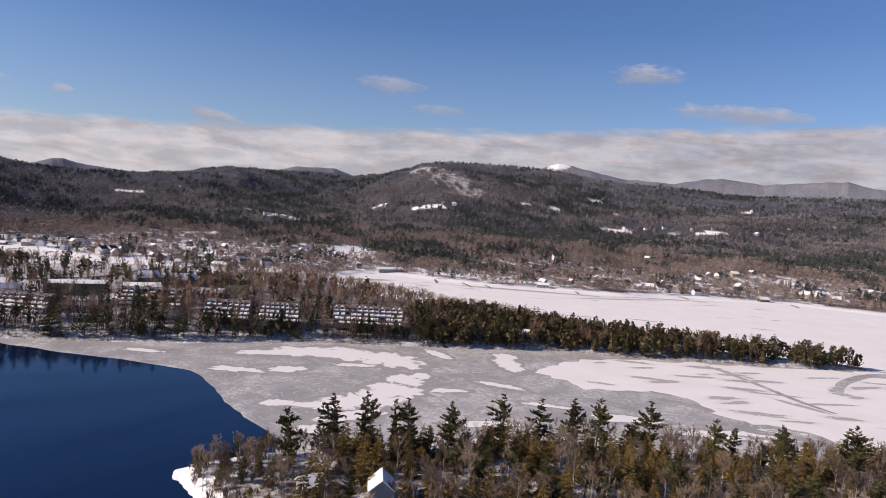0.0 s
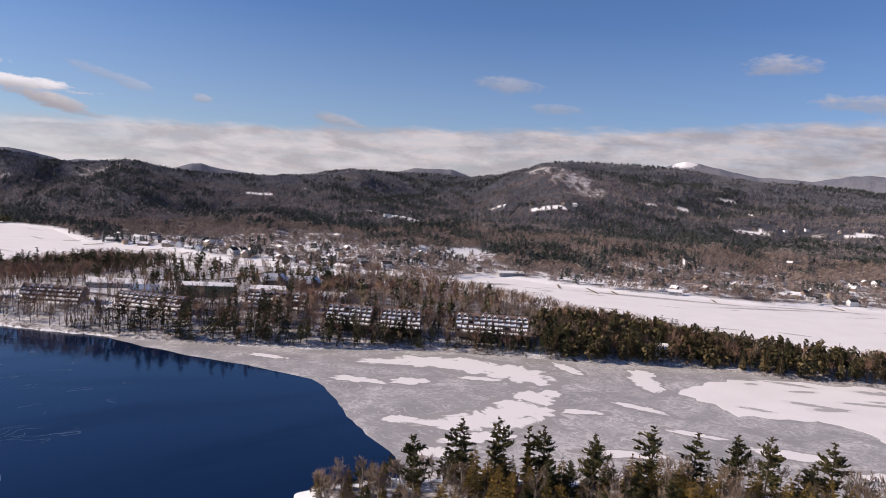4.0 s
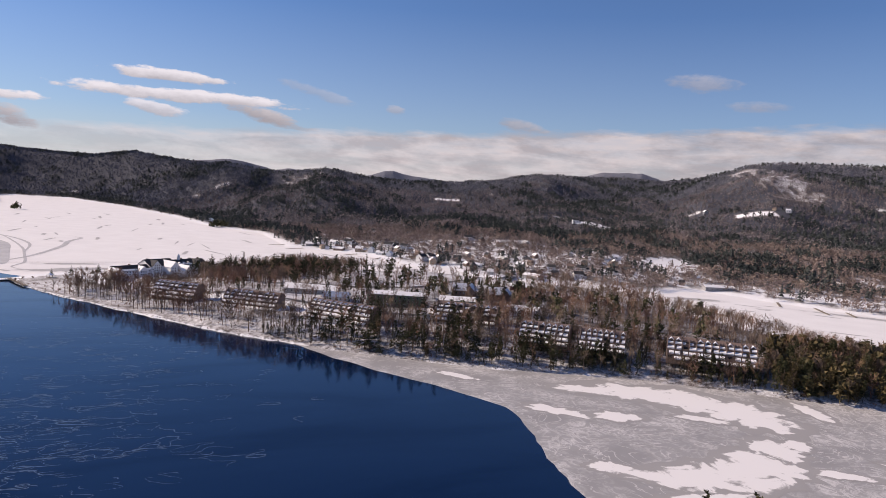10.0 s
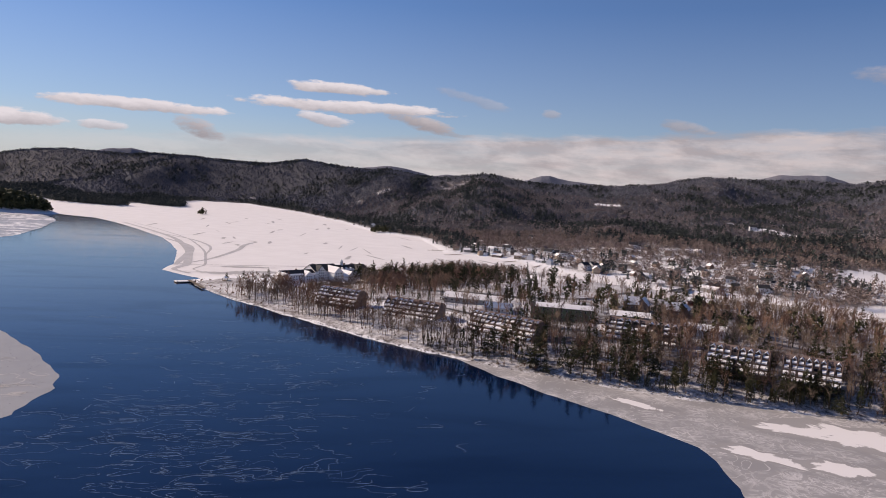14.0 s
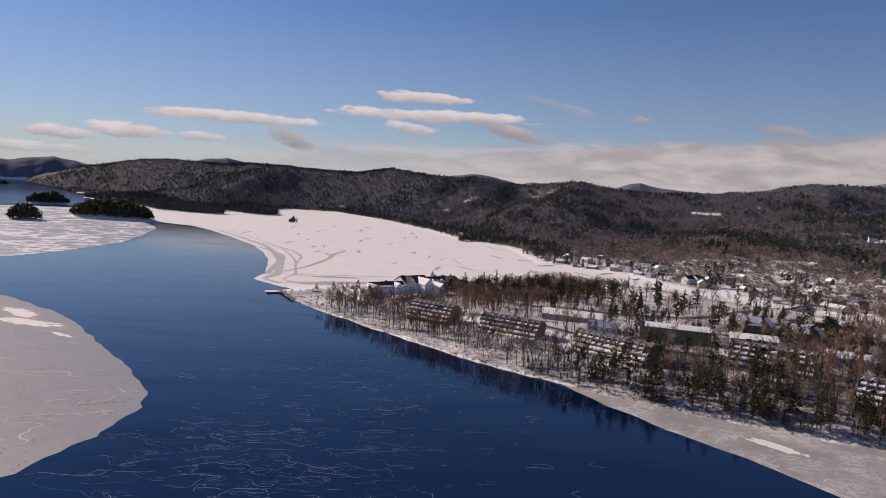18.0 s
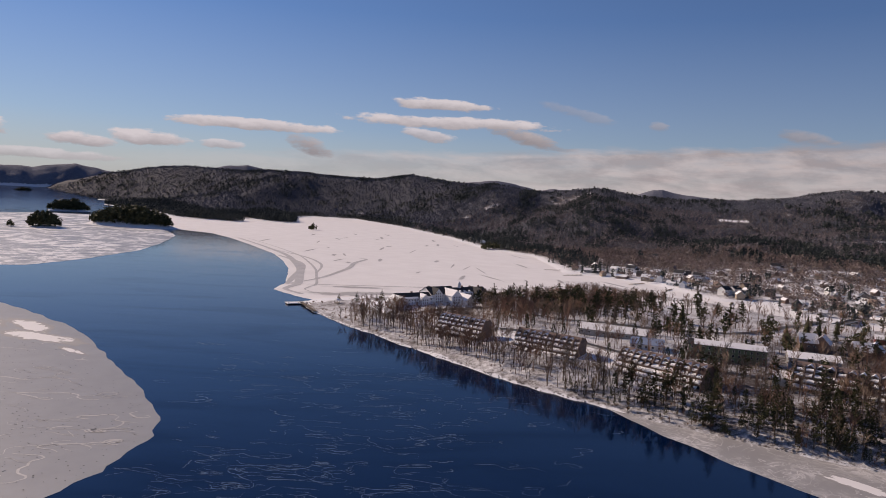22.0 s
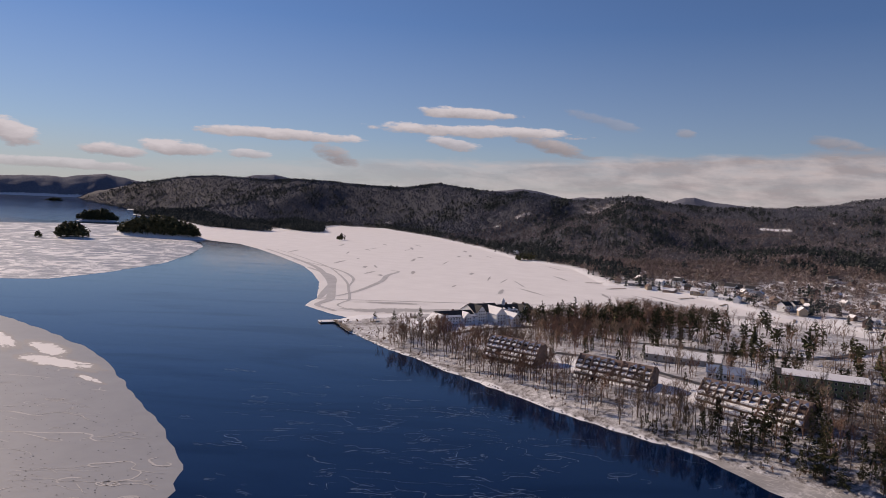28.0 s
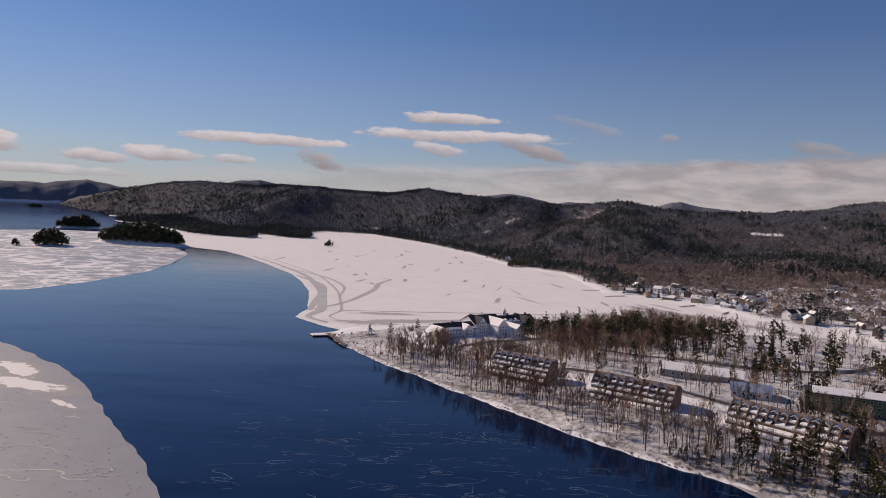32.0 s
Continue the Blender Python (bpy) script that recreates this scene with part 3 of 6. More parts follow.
def sheet(name, outline, z, material, label, category, kind="structure", parent=None, wobble=0.0, seed=1):
    """A thin flat sheet with a turned-down rim."""
    pts = []
    for i, p in enumerate(outline):
        q = outline[(i + 1) % len(outline)]
        n = max(1, int(math.dist(p, q) / 6)) if wobble else 1
        for k in range(n):
            t = k / n
            x, y = p[0] + (q[0] - p[0]) * t, p[1] + (q[1] - p[1]) * t
            pts.append((x + wobble * float(ripple(np.array(x), np.array(y), 22, seed)), y + wobble * float(ripple(np.array(x), np.array(y), 17, seed + 1))))
    bm = bmesh.new()
    top = [bm.verts.new((x, y, z)) for x, y in pts]
    face = bm.faces.new(top)
    low = [bm.verts.new((x, y, -0.15)) for x, y in pts]
    for i in range(len(pts)):
        j = (i + 1) % len(pts)
        bm.faces.new((top[i], low[i], low[j], top[j]))
    bmesh.ops.recalc_face_normals(bm, faces=bm.faces)
    face.normal_update()
    if face.normal.z < 0:
        bmesh.ops.reverse_faces(bm, faces=bm.faces)
    bmesh.ops.triangulate(bm, faces=[face])
    me = bpy.data.meshes.new(name)
    bm.to_mesh(me), bm.free()
    me.materials.append(material)
    ob = new(name, me)
    if parent:
        ob.parent = parent
    else:
        tagged(ob, label, category, kind=kind)
    return ob


def build_water():
    az = np.arange(-180, 181, 3.0)
    x, y, q = fan_grid(az, np.array([0.0, 60, 200, 600, 1500, 3000, 3900, 4300, 4700, 4900]))
    r = np.hypot(x - HUB[0], y - HUB[1])
    rise = np.where((y < 3000) & (x < -2500), np.clip((r - 3900) / 1000, 0, 1) ** 1.3 * 68, 0)
    tagged(new("water", mesh_of("water", np.stack([x, y, rise], 1), q, WATER, True)), "dark blue open lake water, nearly calm", "lake", kind="structure")


build_water()
# the ridges beyond the last woods, coloured blue for haze: heading and rise above the eye in degrees
RIDGES = [(-48, 2.9), (-40, 3.2), (-33.2, 3.14), (-32.4, 3.25), (-30.9, 3.63), (-29.1, 3.51), (-27.3, 3.34), (-25.4, 3.15), (-23.8, 3.33), (-22.4, 3.47), (-21.3, 3.37),
          (-18.9, 2.88), (-17.2, 2.96), (-15, 3.03), (-12.7, 3.47), (-10.9, 3.86), (-9.9, 3.99), (-9.3, 3.83), (-8.1, 3.35), (-4, 2.6), (5, 1.6), (7.2, 1.86), (8.6, 2.31),
          (11.8, 2.2), (12.7, 1.94), (13.6, 1.69), (16, 0.9), (22, 0.5), (25.3, 0.9), (27.4, 1.08), (28.6, 1.36), (29.3, 1.33), (30.5, 0.9), (31.5, 0.66), (34.3, 0.7),
          (35.6, 1.0), (36.9, 1.03), (38.2, 0.84), (39.9, 1.25), (41.6, 1.48), (44, 1.2), (45.6, 0.91), (50, 0.8), (53, 1.07), (53.9, 1.2), (55.2, 1.27), (57, 1.1),
          (60, 1.42), (61.3, 1.62), (62.9, 1.48), (64.1, 1.16), (68, 0.4), (70, 0.51), (71.2, 0.61), (72.3, 0.83), (73.2, 0.98), (74.7, 0.81), (75.8, 0.59), (76.8, 0.65),
          (78.4, 0.59), (82, 0.3), (92, 0.2)]


def build_ridges():
    az = np.arange(-48, 92, 0.09)
    u = np.linspace(0, 1, 18)
    crest = np.interp(az, [a for a, e in RIDGES], [e for a, e in RIDGES])
    crest = crest + 0.02 * ripple(az * 40, az * 0, 40, 51) + 0.012 * ripple(az * 40, az * 0, 14, 52)
    A, U = np.meshgrid(az, u)
    R = 4560 + 240 * U
    top = 104 + 4800 * np.tan(np.radians(crest))[None, :] + 0 * U
    foot = np.where(A > 60, 40.0, -4.0)
    Z = foot + (top - foot) * (1 - (1 - U) ** 1.7) + np.sin(np.pi * U) * (5 * ripple(A * 80, U * 200, 190, 53) + 2 * ripple(A * 80, U * 200, 80, 54))
    a = np.radians(A)
    x, y = HUB[0] - np.sin(a) * R, HUB[1] + np.cos(a) * R
    n, m = A.shape
    i = np.arange(n * m).reshape(n, m)
    q = np.stack([i[:-1, :-1], i[1:, :-1], i[1:, 1:], i[:-1, 1:]], -1).reshape(-1, 4)
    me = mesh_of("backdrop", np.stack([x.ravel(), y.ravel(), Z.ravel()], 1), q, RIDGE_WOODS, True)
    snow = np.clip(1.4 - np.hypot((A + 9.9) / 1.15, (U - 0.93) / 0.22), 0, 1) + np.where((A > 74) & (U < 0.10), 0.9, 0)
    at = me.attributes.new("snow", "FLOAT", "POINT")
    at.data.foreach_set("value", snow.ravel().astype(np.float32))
    tagged(new("backdrop", me), "far wooded ridges tinted haze blue, one with a snowy top", "mountains", kind="structure")


build_ridges()
EDGE = [(-330, 446), (-300, 434), (-260, 420), (-217, 409), (-190, 405), (-160, 397), (-139, 391), (-127, 379), (-118, 364), (-110, 352), (-101, 336),
        (-82, 311), (-68, 294), (-62, 278)]
ice_south = sheet("ice_south", EDGE + [(-50, 240), (400, 150), (1600, 150), (1600, 1100), (-330, 1100)], 0.06, ICE_GREY,
                  "grey lake ice with swirled pale veins and snow drifts", "ice", wobble=0.8, seed=11)
ice_bay = sheet("ice_bay", [(-328, 620), (-200, 560), (120, 530), (330, 534), (372, 522), (700, 470), (1590, 400), (1590, 1100), (-328, 1100)], 0.10, SNOW,
                "snow-covered ice of the back bay", "ice")
ice_north = sheet("ice_north", [(-640, 500), (-690, 497), (-740, 502), (-760, 520), (-775, 537), (-840, 580), (-899, 618), (-990, 665), (-1084, 706), (-1241, 753),
                                (-1400, 795), (-1525, 817), (-1649, 790), (-1800, 800), (-2500, 1100), (-2900, 1500), (-2500, 2100), (-500, 1600), (-332, 1100), (-332, 620)],
                  0.10, SNOW, "wide snow-covered lake ice", "ice", wobble=0.7, seed=12)
ice_far = sheet("ice_far", [(-1024, 344), (-1071, 419), (-1172, 529), (-1281, 605), (-1381, 665), (-1450, 705), (-1526, 734), (-1648, 759), (-1836, 740), (-2230, 860),
                            (-2330, 720), (-2250, 300), (-1800, -100), (-1150, 50)], 0.06, ICE_STREAK, "streaked thin ice with blown snow", "ice", wobble=2.0, seed=13)
FLOE = [(-743, 267), (-681, 275), (-640, 279), (-593, 278), (-524, 268), (-463, 261), (-413, 251), (-391, 239), (-366, 210), (-354, 189),
                              (-346, 177), (-325, 100), (-330, 0), (-420, -150), (-900, -200), (-1150, 20), (-1000, 190), (-850, 245)]
ice_floe = sheet("ice_floe", FLOE,
                 0.06, ICE_FLOE, "pale grey ice sheet with faint ridges", "ice", wobble=1.2, seed=14)

# ---- building blocks ----
class Solid:
    """Collects corners and faces of one part."""

    def __init__(self):
        self.v, self.f = [], []

    def add(self, verts, faces):
        b = len(self.v)
        self.v += [tuple(p) for p in verts]
        self.f += [tuple(b + i for i in face) for face in faces]
        return self

    def box(self, x0, x1, y0, y1, z0, z1):
        return self.add([(x0, y0, z0), (x1, y0, z0), (x1, y1, z0), (x0, y1, z0), (x0, y0, z1), (x1, y0, z1), (x1, y1, z1), (x0, y1, z1)],
                        [(0, 3, 2, 1), (4, 5, 6, 7), (0, 1, 5, 4), (1, 2, 6, 5), (2, 3, 7, 6), (3, 0, 4, 7)])

    def prism(self, profile, x0, x1):
        """A profile of (y, z), anticlockwise seen from +x, drawn out along x."""
        n = len(profile)
        v = [(x0, y, z) for y, z in profile] + [(x1, y, z) for y, z in profile]
        f = [tuple(range(n - 1, -1, -1)), tuple(range(n, 2 * n))] + [(i, (i + 1) % n, n + (i + 1) % n, n + i) for i in range(n)]
        return self.add(v, f)

    def tube(self, pts, radii, sides=5):
        v, f = [], []
        for (p, r) in zip(pts, radii):
            for k in range(sides):
                a = 6.2832 * k / sides
                v.append((p[0] + math.cos(a) * r, p[1] + math.sin(a) * r, p[2]))
        for i in range(len(pts) - 1):
            for k in range(sides):
                j = (k + 1) % sides
                f.append((i * sides + k, i * sides + j, (i + 1) * sides + j, (i + 1) * sides + k))
        f.append(tuple((len(pts) - 1) * sides + k for k in range(sides)))
        return self.add(v, f)

    def limb(self, p, q, r0, r1):
        """A three-sided tapering stick from p to q."""
        p, q = Vector(p), Vector(q)
        d = (q - p).normalized()
        a = d.orthogonal().normalized()
        b = d.cross(a)
        ring = [a, a * -0.5 + b * 0.866, a * -0.5 - b * 0.866]
        self.add([p + e * r0 for e in ring] + [q + e * r1 for e in ring], [(0, 1, 4, 3), (1, 2, 5, 4), (2, 0, 3, 5)])

    def blade(self, a, b, c):
        self.add([a, b, c], [(0, 1, 2)])

    def mesh(self, name, mat=None, smooth=False):
        me = bpy.data.meshes.new(name)
        me.from_pydata(self.v, [], self.f)
        if mat:
            me.materials.append(mat)
        if smooth:
            me.polygons.foreach_set("use_smooth", [True] * len(me.polygons))
        me.update()
        return me


def part(name, solid, mat, parent, label="", at=None):
    me = solid if isinstance(solid, bpy.types.Mesh) else solid.mesh(name, mat)
    ob = new(name, me)
    ob.parent = parent
    if at is not None:
        ob.matrix_basis = at
    if label:
        ob["label"] = label
    return ob


def thing(name, label, category, at, group=""):
    ob = new(name)
    ob.empty_display_size = 0.5
    ob.matrix_basis = at
    return tagged(ob, label, category, group)


# ---- trees ----
def bare_parts(h, seed, limbs=10, slim=1.0, forks=5, twigs=3, flat=False, fine=0.06):
    """A leafless broadleaf tree: trunk, and a crown of limbs and twigs."""
    r = random.Random(seed)
    trunk, crown = Solid(), Solid()
    lean = (r.uniform(-.04, .04), r.uniform(-.04, .04))
    pts = [(lean[0] * z * h + r.uniform(-.12, .12) * (z > 0), lean[1] * z * h + r.uniform(-.12, .12) * (z > 0), z * h) for z in (0, .15, .35, .55, .75, .92)]
    r0 = 0.013 * h
    trunk.tube(pts, [r0 * k for k in (1.25, 1, .8, .6, .35, .12)], 4 if flat else 6)
    for i in range(limbs):
        z = r.uniform(0.30, 0.85)
        a = i * 2.4 + r.uniform(-.5, .5)
        p = Vector((lean[0] * z * h, lean[1] * z * h, z * h))
        ln = h * r.uniform(0.22, 0.36) * (1.15 - 0.6 * z) * slim
        d = Vector((math.cos(a), math.sin(a), r.uniform(0.9, 2.1))).normalized()
        q = p + d * ln
        if flat:
            side = d.orthogonal().normalized() * r0 * 0.5
            crown.blade(p - side, p + side, q)
        else:
            crown.limb(p, q, r0 * 0.42, r0 * 0.16)
        for j in range(forks):
            t = r.uniform(0.35, 1.0)
            s = p + (q - p) * t
            e = (d + Vector((r.uniform(-.8, .8), r.uniform(-.8, .8), r.uniform(0.0, .9)))).normalized()
            u = s + e * ln * r.uniform(0.35, 0.65)
            if flat:
                side = (u - s).orthogonal().normalized() * 0.07
                crown.blade(s - side, s + side, u)
            else:
                crown.limb(s, u, r0 * 0.15, 0.02)
            for k in range(twigs):
                w = s + (u - s) * r.uniform(0.3, 1.0)
                g = (e + Vector((r.uniform(-.9, .9), r.uniform(-.9, .9), r.uniform(-.1, .8)))).normalized() * ln * r.uniform(0.2, 0.4)
                side = g.orthogonal().normalized() * fine
                crown.blade(w - side, w + side, w + g)
    return trunk, crown


def clump(c, at, d, size, r, n=5):
    """A tuft of needles as ragged blades round a twig's end."""
    for k in range(n):
        g = (d + Vector((r.uniform(-1, 1), r.uniform(-1, 1), r.uniform(-.35, .7))) * 0.9).normalized() * size * r.uniform(0.7, 1.25)
        s = g.cross(Vector((r.uniform(-1, 1), r.uniform(-1, 1), r.uniform(.2, 1)))).normalized() * size * r.uniform(0.22, 0.4)
        b = at - g * 0.3
        c.blade(b - s, b + s, at + g)


def pine_parts(h, seed, tiers=11, per=4, tufts=6, blades=5, first=0.33, fine=1.0):
    """A tall old pine: open tiers of level limbs with tufts of needles, ragged and one-sided."""
    r = random.Random(seed)
    trunk, crown = Solid(), Solid()
    bend = (r.uniform(-.03, .03), r.uniform(-.03, .03))
    pts = [(bend[0] * z * z * h, bend[1] * z * z * h, z * h) for z in (0, .2, .4, .6, .8, 0.98)]
    r0 = 0.014 * h
    side = r.uniform(0, 6.283)
    trunk.tube(pts, [r0 * k for k in (1.2, 1, .85, .62, .36, .06)], 6)
    for i in range(tiers):
        f = i / (tiers - 1)
        z = first + (0.98 - first) * f
        for k in range(per):
            if r.random() < 0.26:
                continue
            a = r.uniform(0, 6.283)
            ln = h * (0.19 - 0.145 * f ** 1.3) * r.uniform(0.35, 1.35) * (0.75 + 0.5 * math.sin(f * 3.0)) * (1 + 0.3 * math.cos(a - side))
            p = Vector((bend[0] * z * z * h, bend[1] * z * z * h, min(z + r.uniform(-.05, .05), .97) * h))
            d = Vector((math.cos(a), math.sin(a), r.uniform(-0.10, 0.80))).normalized()
            q = p + d * ln
            trunk.limb(p, q, r0 * 0.2, r0 * 0.05)
            for m in range(tufts):
                t = 0.25 + 0.75 * (m + r.random()) / tufts
                c = p + (q - p) * t + Vector((r.uniform(-.2, .2) * ln, r.uniform(-.2, .2) * ln, r.uniform(-.03, .10) * ln))
                clump(crown, c, d, (ln * r.uniform(0.24, 0.38) + 0.32) * fine, r, blades)
    clump(crown, Vector((bend[0] * h, bend[1] * h, h * 0.98)), Vector((0, 0, 1)), 0.9, r, 5)
    return trunk, crown


def spruce_parts(h, seed, tiers=15, per=7, wide=0.17, first=0.06, blades=4, steps=2, fine=1.0):
    """A dense conical conifer with drooping boughs."""
    r = random.Random(seed)
    trunk, crown = Solid(), Solid()
    r0 = 0.012 * h
    trunk.tube([(0, 0, 0), (0, 0, h * .5), (0, 0, h * .97)], [r0 * 1.2, r0 * .7, r0 * .08], 5)
    for i in range(tiers):
        f = i / tiers
        for k in range(per):
            z = (first + (0.96 - first) * min(f + r.uniform(0, 1.0 / tiers), 1)) * h
            a = 6.283 * (k + 0.37 * i) / per + r.uniform(-.35, .35)
            ln = h * wide * ((1 - f) ** 0.85 + 0.05) * r.uniform(0.5, 1.25)
            d = Vector((math.cos(a), math.sin(a), -0.22 + r.uniform(-.2, .3)))
            p = Vector((0, 0, z + ln * 0.35))
            for m in range(steps if ln > 0.8 else 1):
                clump(crown, p + d * ln * (0.45 + 0.5 * m / max(steps - 1, 1)), d, (ln * 0.42 + 0.12) * fine, r, blades)
    clump(crown, Vector((0, 0, h * 0.95)), Vector((0, 0, 1)), 0.6, r, 4)
    return trunk, crown


def round_parts(h, seed, clumps=70, wide=0.2, low=0.2, blades=5):
    """A pine or hemlock grown in a stand: an uneven, rounded column of needle clumps."""
    r = random.Random(seed)
    trunk, crown = Solid(), Solid()
    r0 = 0.012 * h
    trunk.tube([(0, 0, 0), (r.uniform(-.2, .2), r.uniform(-.2, .2), h * .5), (0, 0, h * .96)], [r0 * 1.2, r0 * .75, r0 * .1], 5)
    lobes = [(r.uniform(0, 6.283), r.uniform(low, 0.85), r.uniform(0.55, 1.15)) for k in range(8)]
    for k in range(clumps):
        f = (k + r.random()) / clumps
        z = low + (0.97 - low) * f
        a = r.uniform(0, 6.283)
        reach = h * wide * (min(1.0, 0.55 + 2.2 * f) * (1.04 - f) ** 0.62) * (0.45 + 0.55 * math.sqrt(r.random()))
        for b, zz, m in lobes:
            if abs(z - zz) < 0.10 and math.cos(a - b) > 0.5:
                reach *= m
        d = Vector((math.cos(a), math.sin(a), r.uniform(-.15, .5)))
        clump(crown, Vector((math.cos(a) * reach, math.sin(a) * reach, z * h)), d, h * wide * r.uniform(0.20, 0.34), r, blades)
    clump(crown, Vector((0, 0, h * 0.95)), Vector((0, 0, 1)), 1.0, r, 5)
    return trunk, crown


def tree_stock(kind, category, label, makers, trunk_mat, crown_mat):
    """Meshes of a few trees of one kind, to be planted many times."""
    out = []
    for trunk, crown in makers:
        out.append((trunk.mesh("trunk", trunk_mat, True), crown.mesh("crown", crown_mat)))
    return dict(kind=kind, category=category, label=label, meshes=out)


def plant(stock, x, y, scale, r, group, z=None):
    t, c = stock["meshes"][r.randrange(len(stock["meshes"]))]
    m = pose(x, y, max(ground_at(x, y) if z is None else z, 0.1) - 0.15, r.uniform(-1.5, 1.5), r.uniform(-1.5, 1.5), r.uniform(0, 360)) @ Matrix.Diagonal((scale * r.uniform(.9, 1.1), scale * r.uniform(.9, 1.1), scale, 1))
    ob = thing(stock["kind"], stock["label"], stock["category"], m, group)
    part("trunk", t, None, ob)
    part("crown", c, None, ob)
    return ob


# heights of the stock: pine 20 m, spruce 14 m, cedar 11 m, bare 14 m
PINE_NEAR = tree_stock("pine", "pine", "tall dark green pine with open ragged tiers", [pine_parts(20, s, 18, 5, 13, 6, 0.20 + 0.05 * (s % 4), 0.52) for s in (1, 2, 3, 4, 5, 6)], BARK, NEEDLES_PINE)
CEDAR_NEAR = tree_stock("cedar", "cedar", "dense olive-gold cedar with a pointed crown", [spruce_parts(11, s, 15, 10, 0.25, 0.03, 6, 3, 0.6) for s in (5, 6, 7)], BARK, NEEDLES_GOLD)
SPRUCE_NEAR = tree_stock("spruce", "spruce", "dark green conical spruce", [spruce_parts(14, s, 18, 10, 0.20, 0.04, 6, 3, 0.6) for s in (8, 9)], BARK, NEEDLES_PINE)
BARE_NEAR = tree_stock("bare_tree", "tree", "leafless grey-brown broadleaf tree", [bare_parts(14, s, 13, 1.35, 6, 6) for s in (11, 12, 13)], BIRCH, TWIGS)
RUST_NEAR = tree_stock("oak", "tree", "russet oak still holding withered leaves", [bare_parts(11, s, 15, 1.3, 8, 9, False, 0.14) for s in (14, 15)], BARK, TWIGS_RUST)
PINE = tree_stock("pine", "pine", "tall dark green pine with open ragged tiers", [pine_parts(20, s, 14, 5, 7, 5, 0.22, 0.68) for s in (21, 22, 23)], BARK, NEEDLES)
SPRUCE = tree_stock("spruce", "spruce", "dark green conical spruce", [spruce_parts(14, s, 12, 7, 0.24, 0.02, 3) for s in (24, 25, 26)], BARK, NEEDLES)
ROUND = tree_stock("hemlock", "hemlock", "full rounded dark green hemlock", [round_parts(16, s, 150, 0.19, 0.2) for s in (41, 42, 43, 44)], BARK, NEEDLES)
ROUND_OLIVE = tree_stock("fir", "fir", "full rounded olive-brown fir", [round_parts(15, s, 150, 0.20, 0.14) for s in (45, 46, 47)], BARK, NEEDLES_OLIVE)
BARE = tree_stock("bare_tree", "tree", "leafless grey-brown broadleaf tree", [bare_parts(14, s, 10, 1.0, 5, 5, False, 0.04) for s in (31, 32, 33, 34)], BARK, TWIGS)

# footprints kept free of trees: middle and radius
FREE = []


def clear_all(x, y, d=0.0):
    ok = np.ones(x.shape, bool)
    for a, b, c in FREE:
        ok &= (x - a) ** 2 + (y - b) ** 2 > (c + d) ** 2
    return ok


# ---- woods ----
def spikes(n, h, seed, spread=0.33, w=0.055):
    """A leafless tree: a fan of thin upright blades."""
    r = np.random.RandomState(seed)
    v, f = [], []
    for k in range(n):
        a, z0, z1 = r.uniform(0, 6.283), r.uniform(0.18, 0.5), r.uniform(0.72, 1.0)
        if k == 0:
            z0, z1 = 0.0, 1.0
        d = spread * r.uniform(0.25, 1.0) * (1.25 - z1 * 0.7)
        tip = np.array([math.cos(a) * d, math.sin(a) * d, z1])
        side = np.array([-math.sin(a), math.cos(a), 0]) * w * r.uniform(0.7, 1.5)
        foot = np.array([0, 0, z0])
        mid = foot * 0.45 + tip * 0.55 + np.array([math.cos(a), math.sin(a), 0]) * 0.03
        b = len(v)
        v += [foot, mid + side, tip, mid - side]
        f += [(b, b + 1, b + 2), (b, b + 2, b + 3)]
    return np.array(v) * h, np.array(f)


def cone_tree(rows, per, h, seed, wide=0.2):
    """A conifer: rings of drooping blades."""
    r = np.random.RandomState(seed)
    v, f = [], []
    for i in range(rows):
        z = 0.16 + 0.8 * i / rows
        reach = wide * (1.02 - (i / rows)) ** 0.8
        for k in range(per):
            a = 6.283 * (k + 0.5 * (i % 2)) / per + r.uniform(-0.3, 0.3)
            da = 3.6 / per
            rc = reach * r.uniform(0.65, 1.2)
            zt = z + 0.26 / (1 + 0.12 * rows)
            b = len(v)
            v += [np.array([0, 0, min(zt, 1.0)]), np.array([math.cos(a - da) * rc, math.sin(a - da) * rc, z - 0.02 + r.uniform(-.02, .02)]),
                  np.array([math.cos(a + da) * rc, math.sin(a + da) * rc, z - 0.02 + r.uniform(-.02, .02)])]
            f.append((b, b + 1, b + 2))
    return np.array(v) * h, np.array(f)


def dome_tree(n, h, seed, wide=0.34, low=0.28, size=0.15):
    """A broad crown of loose clumps over a slim stem, bare or needled."""
    r = np.random.RandomState(seed)
    v, f = [np.array([-0.02, 0, 0]), np.array([0.02, 0, 0]), np.array([0, 0, 0.8])], [(0, 1, 2)]
    mid, half = (1 + low) / 2, (1 - low) / 2
    for k in range(n):
        d = r.normal(0, 1, 3)
        d = d / np.linalg.norm(d) * r.uniform(0.15, 1) ** 0.45
        c = np.array([d[0] * wide * r.uniform(0.8, 1.15), d[1] * wide * r.uniform(0.8, 1.15), mid + d[2] * half * 0.92])
        a, b = r.normal(0, 1, 3), r.normal(0, 1, 3)
        a = a / np.linalg.norm(a) * size * r.uniform(0.6, 1.2)
        b = b / np.linalg.norm(b) * size * r.uniform(0.6, 1.2)
        i = len(v)
        v += [c - a * 0.5 - b * 0.5, c + a, c + b]
        f.append((i, i + 1, i + 2))
    return np.array(v) * h, np.array(f)


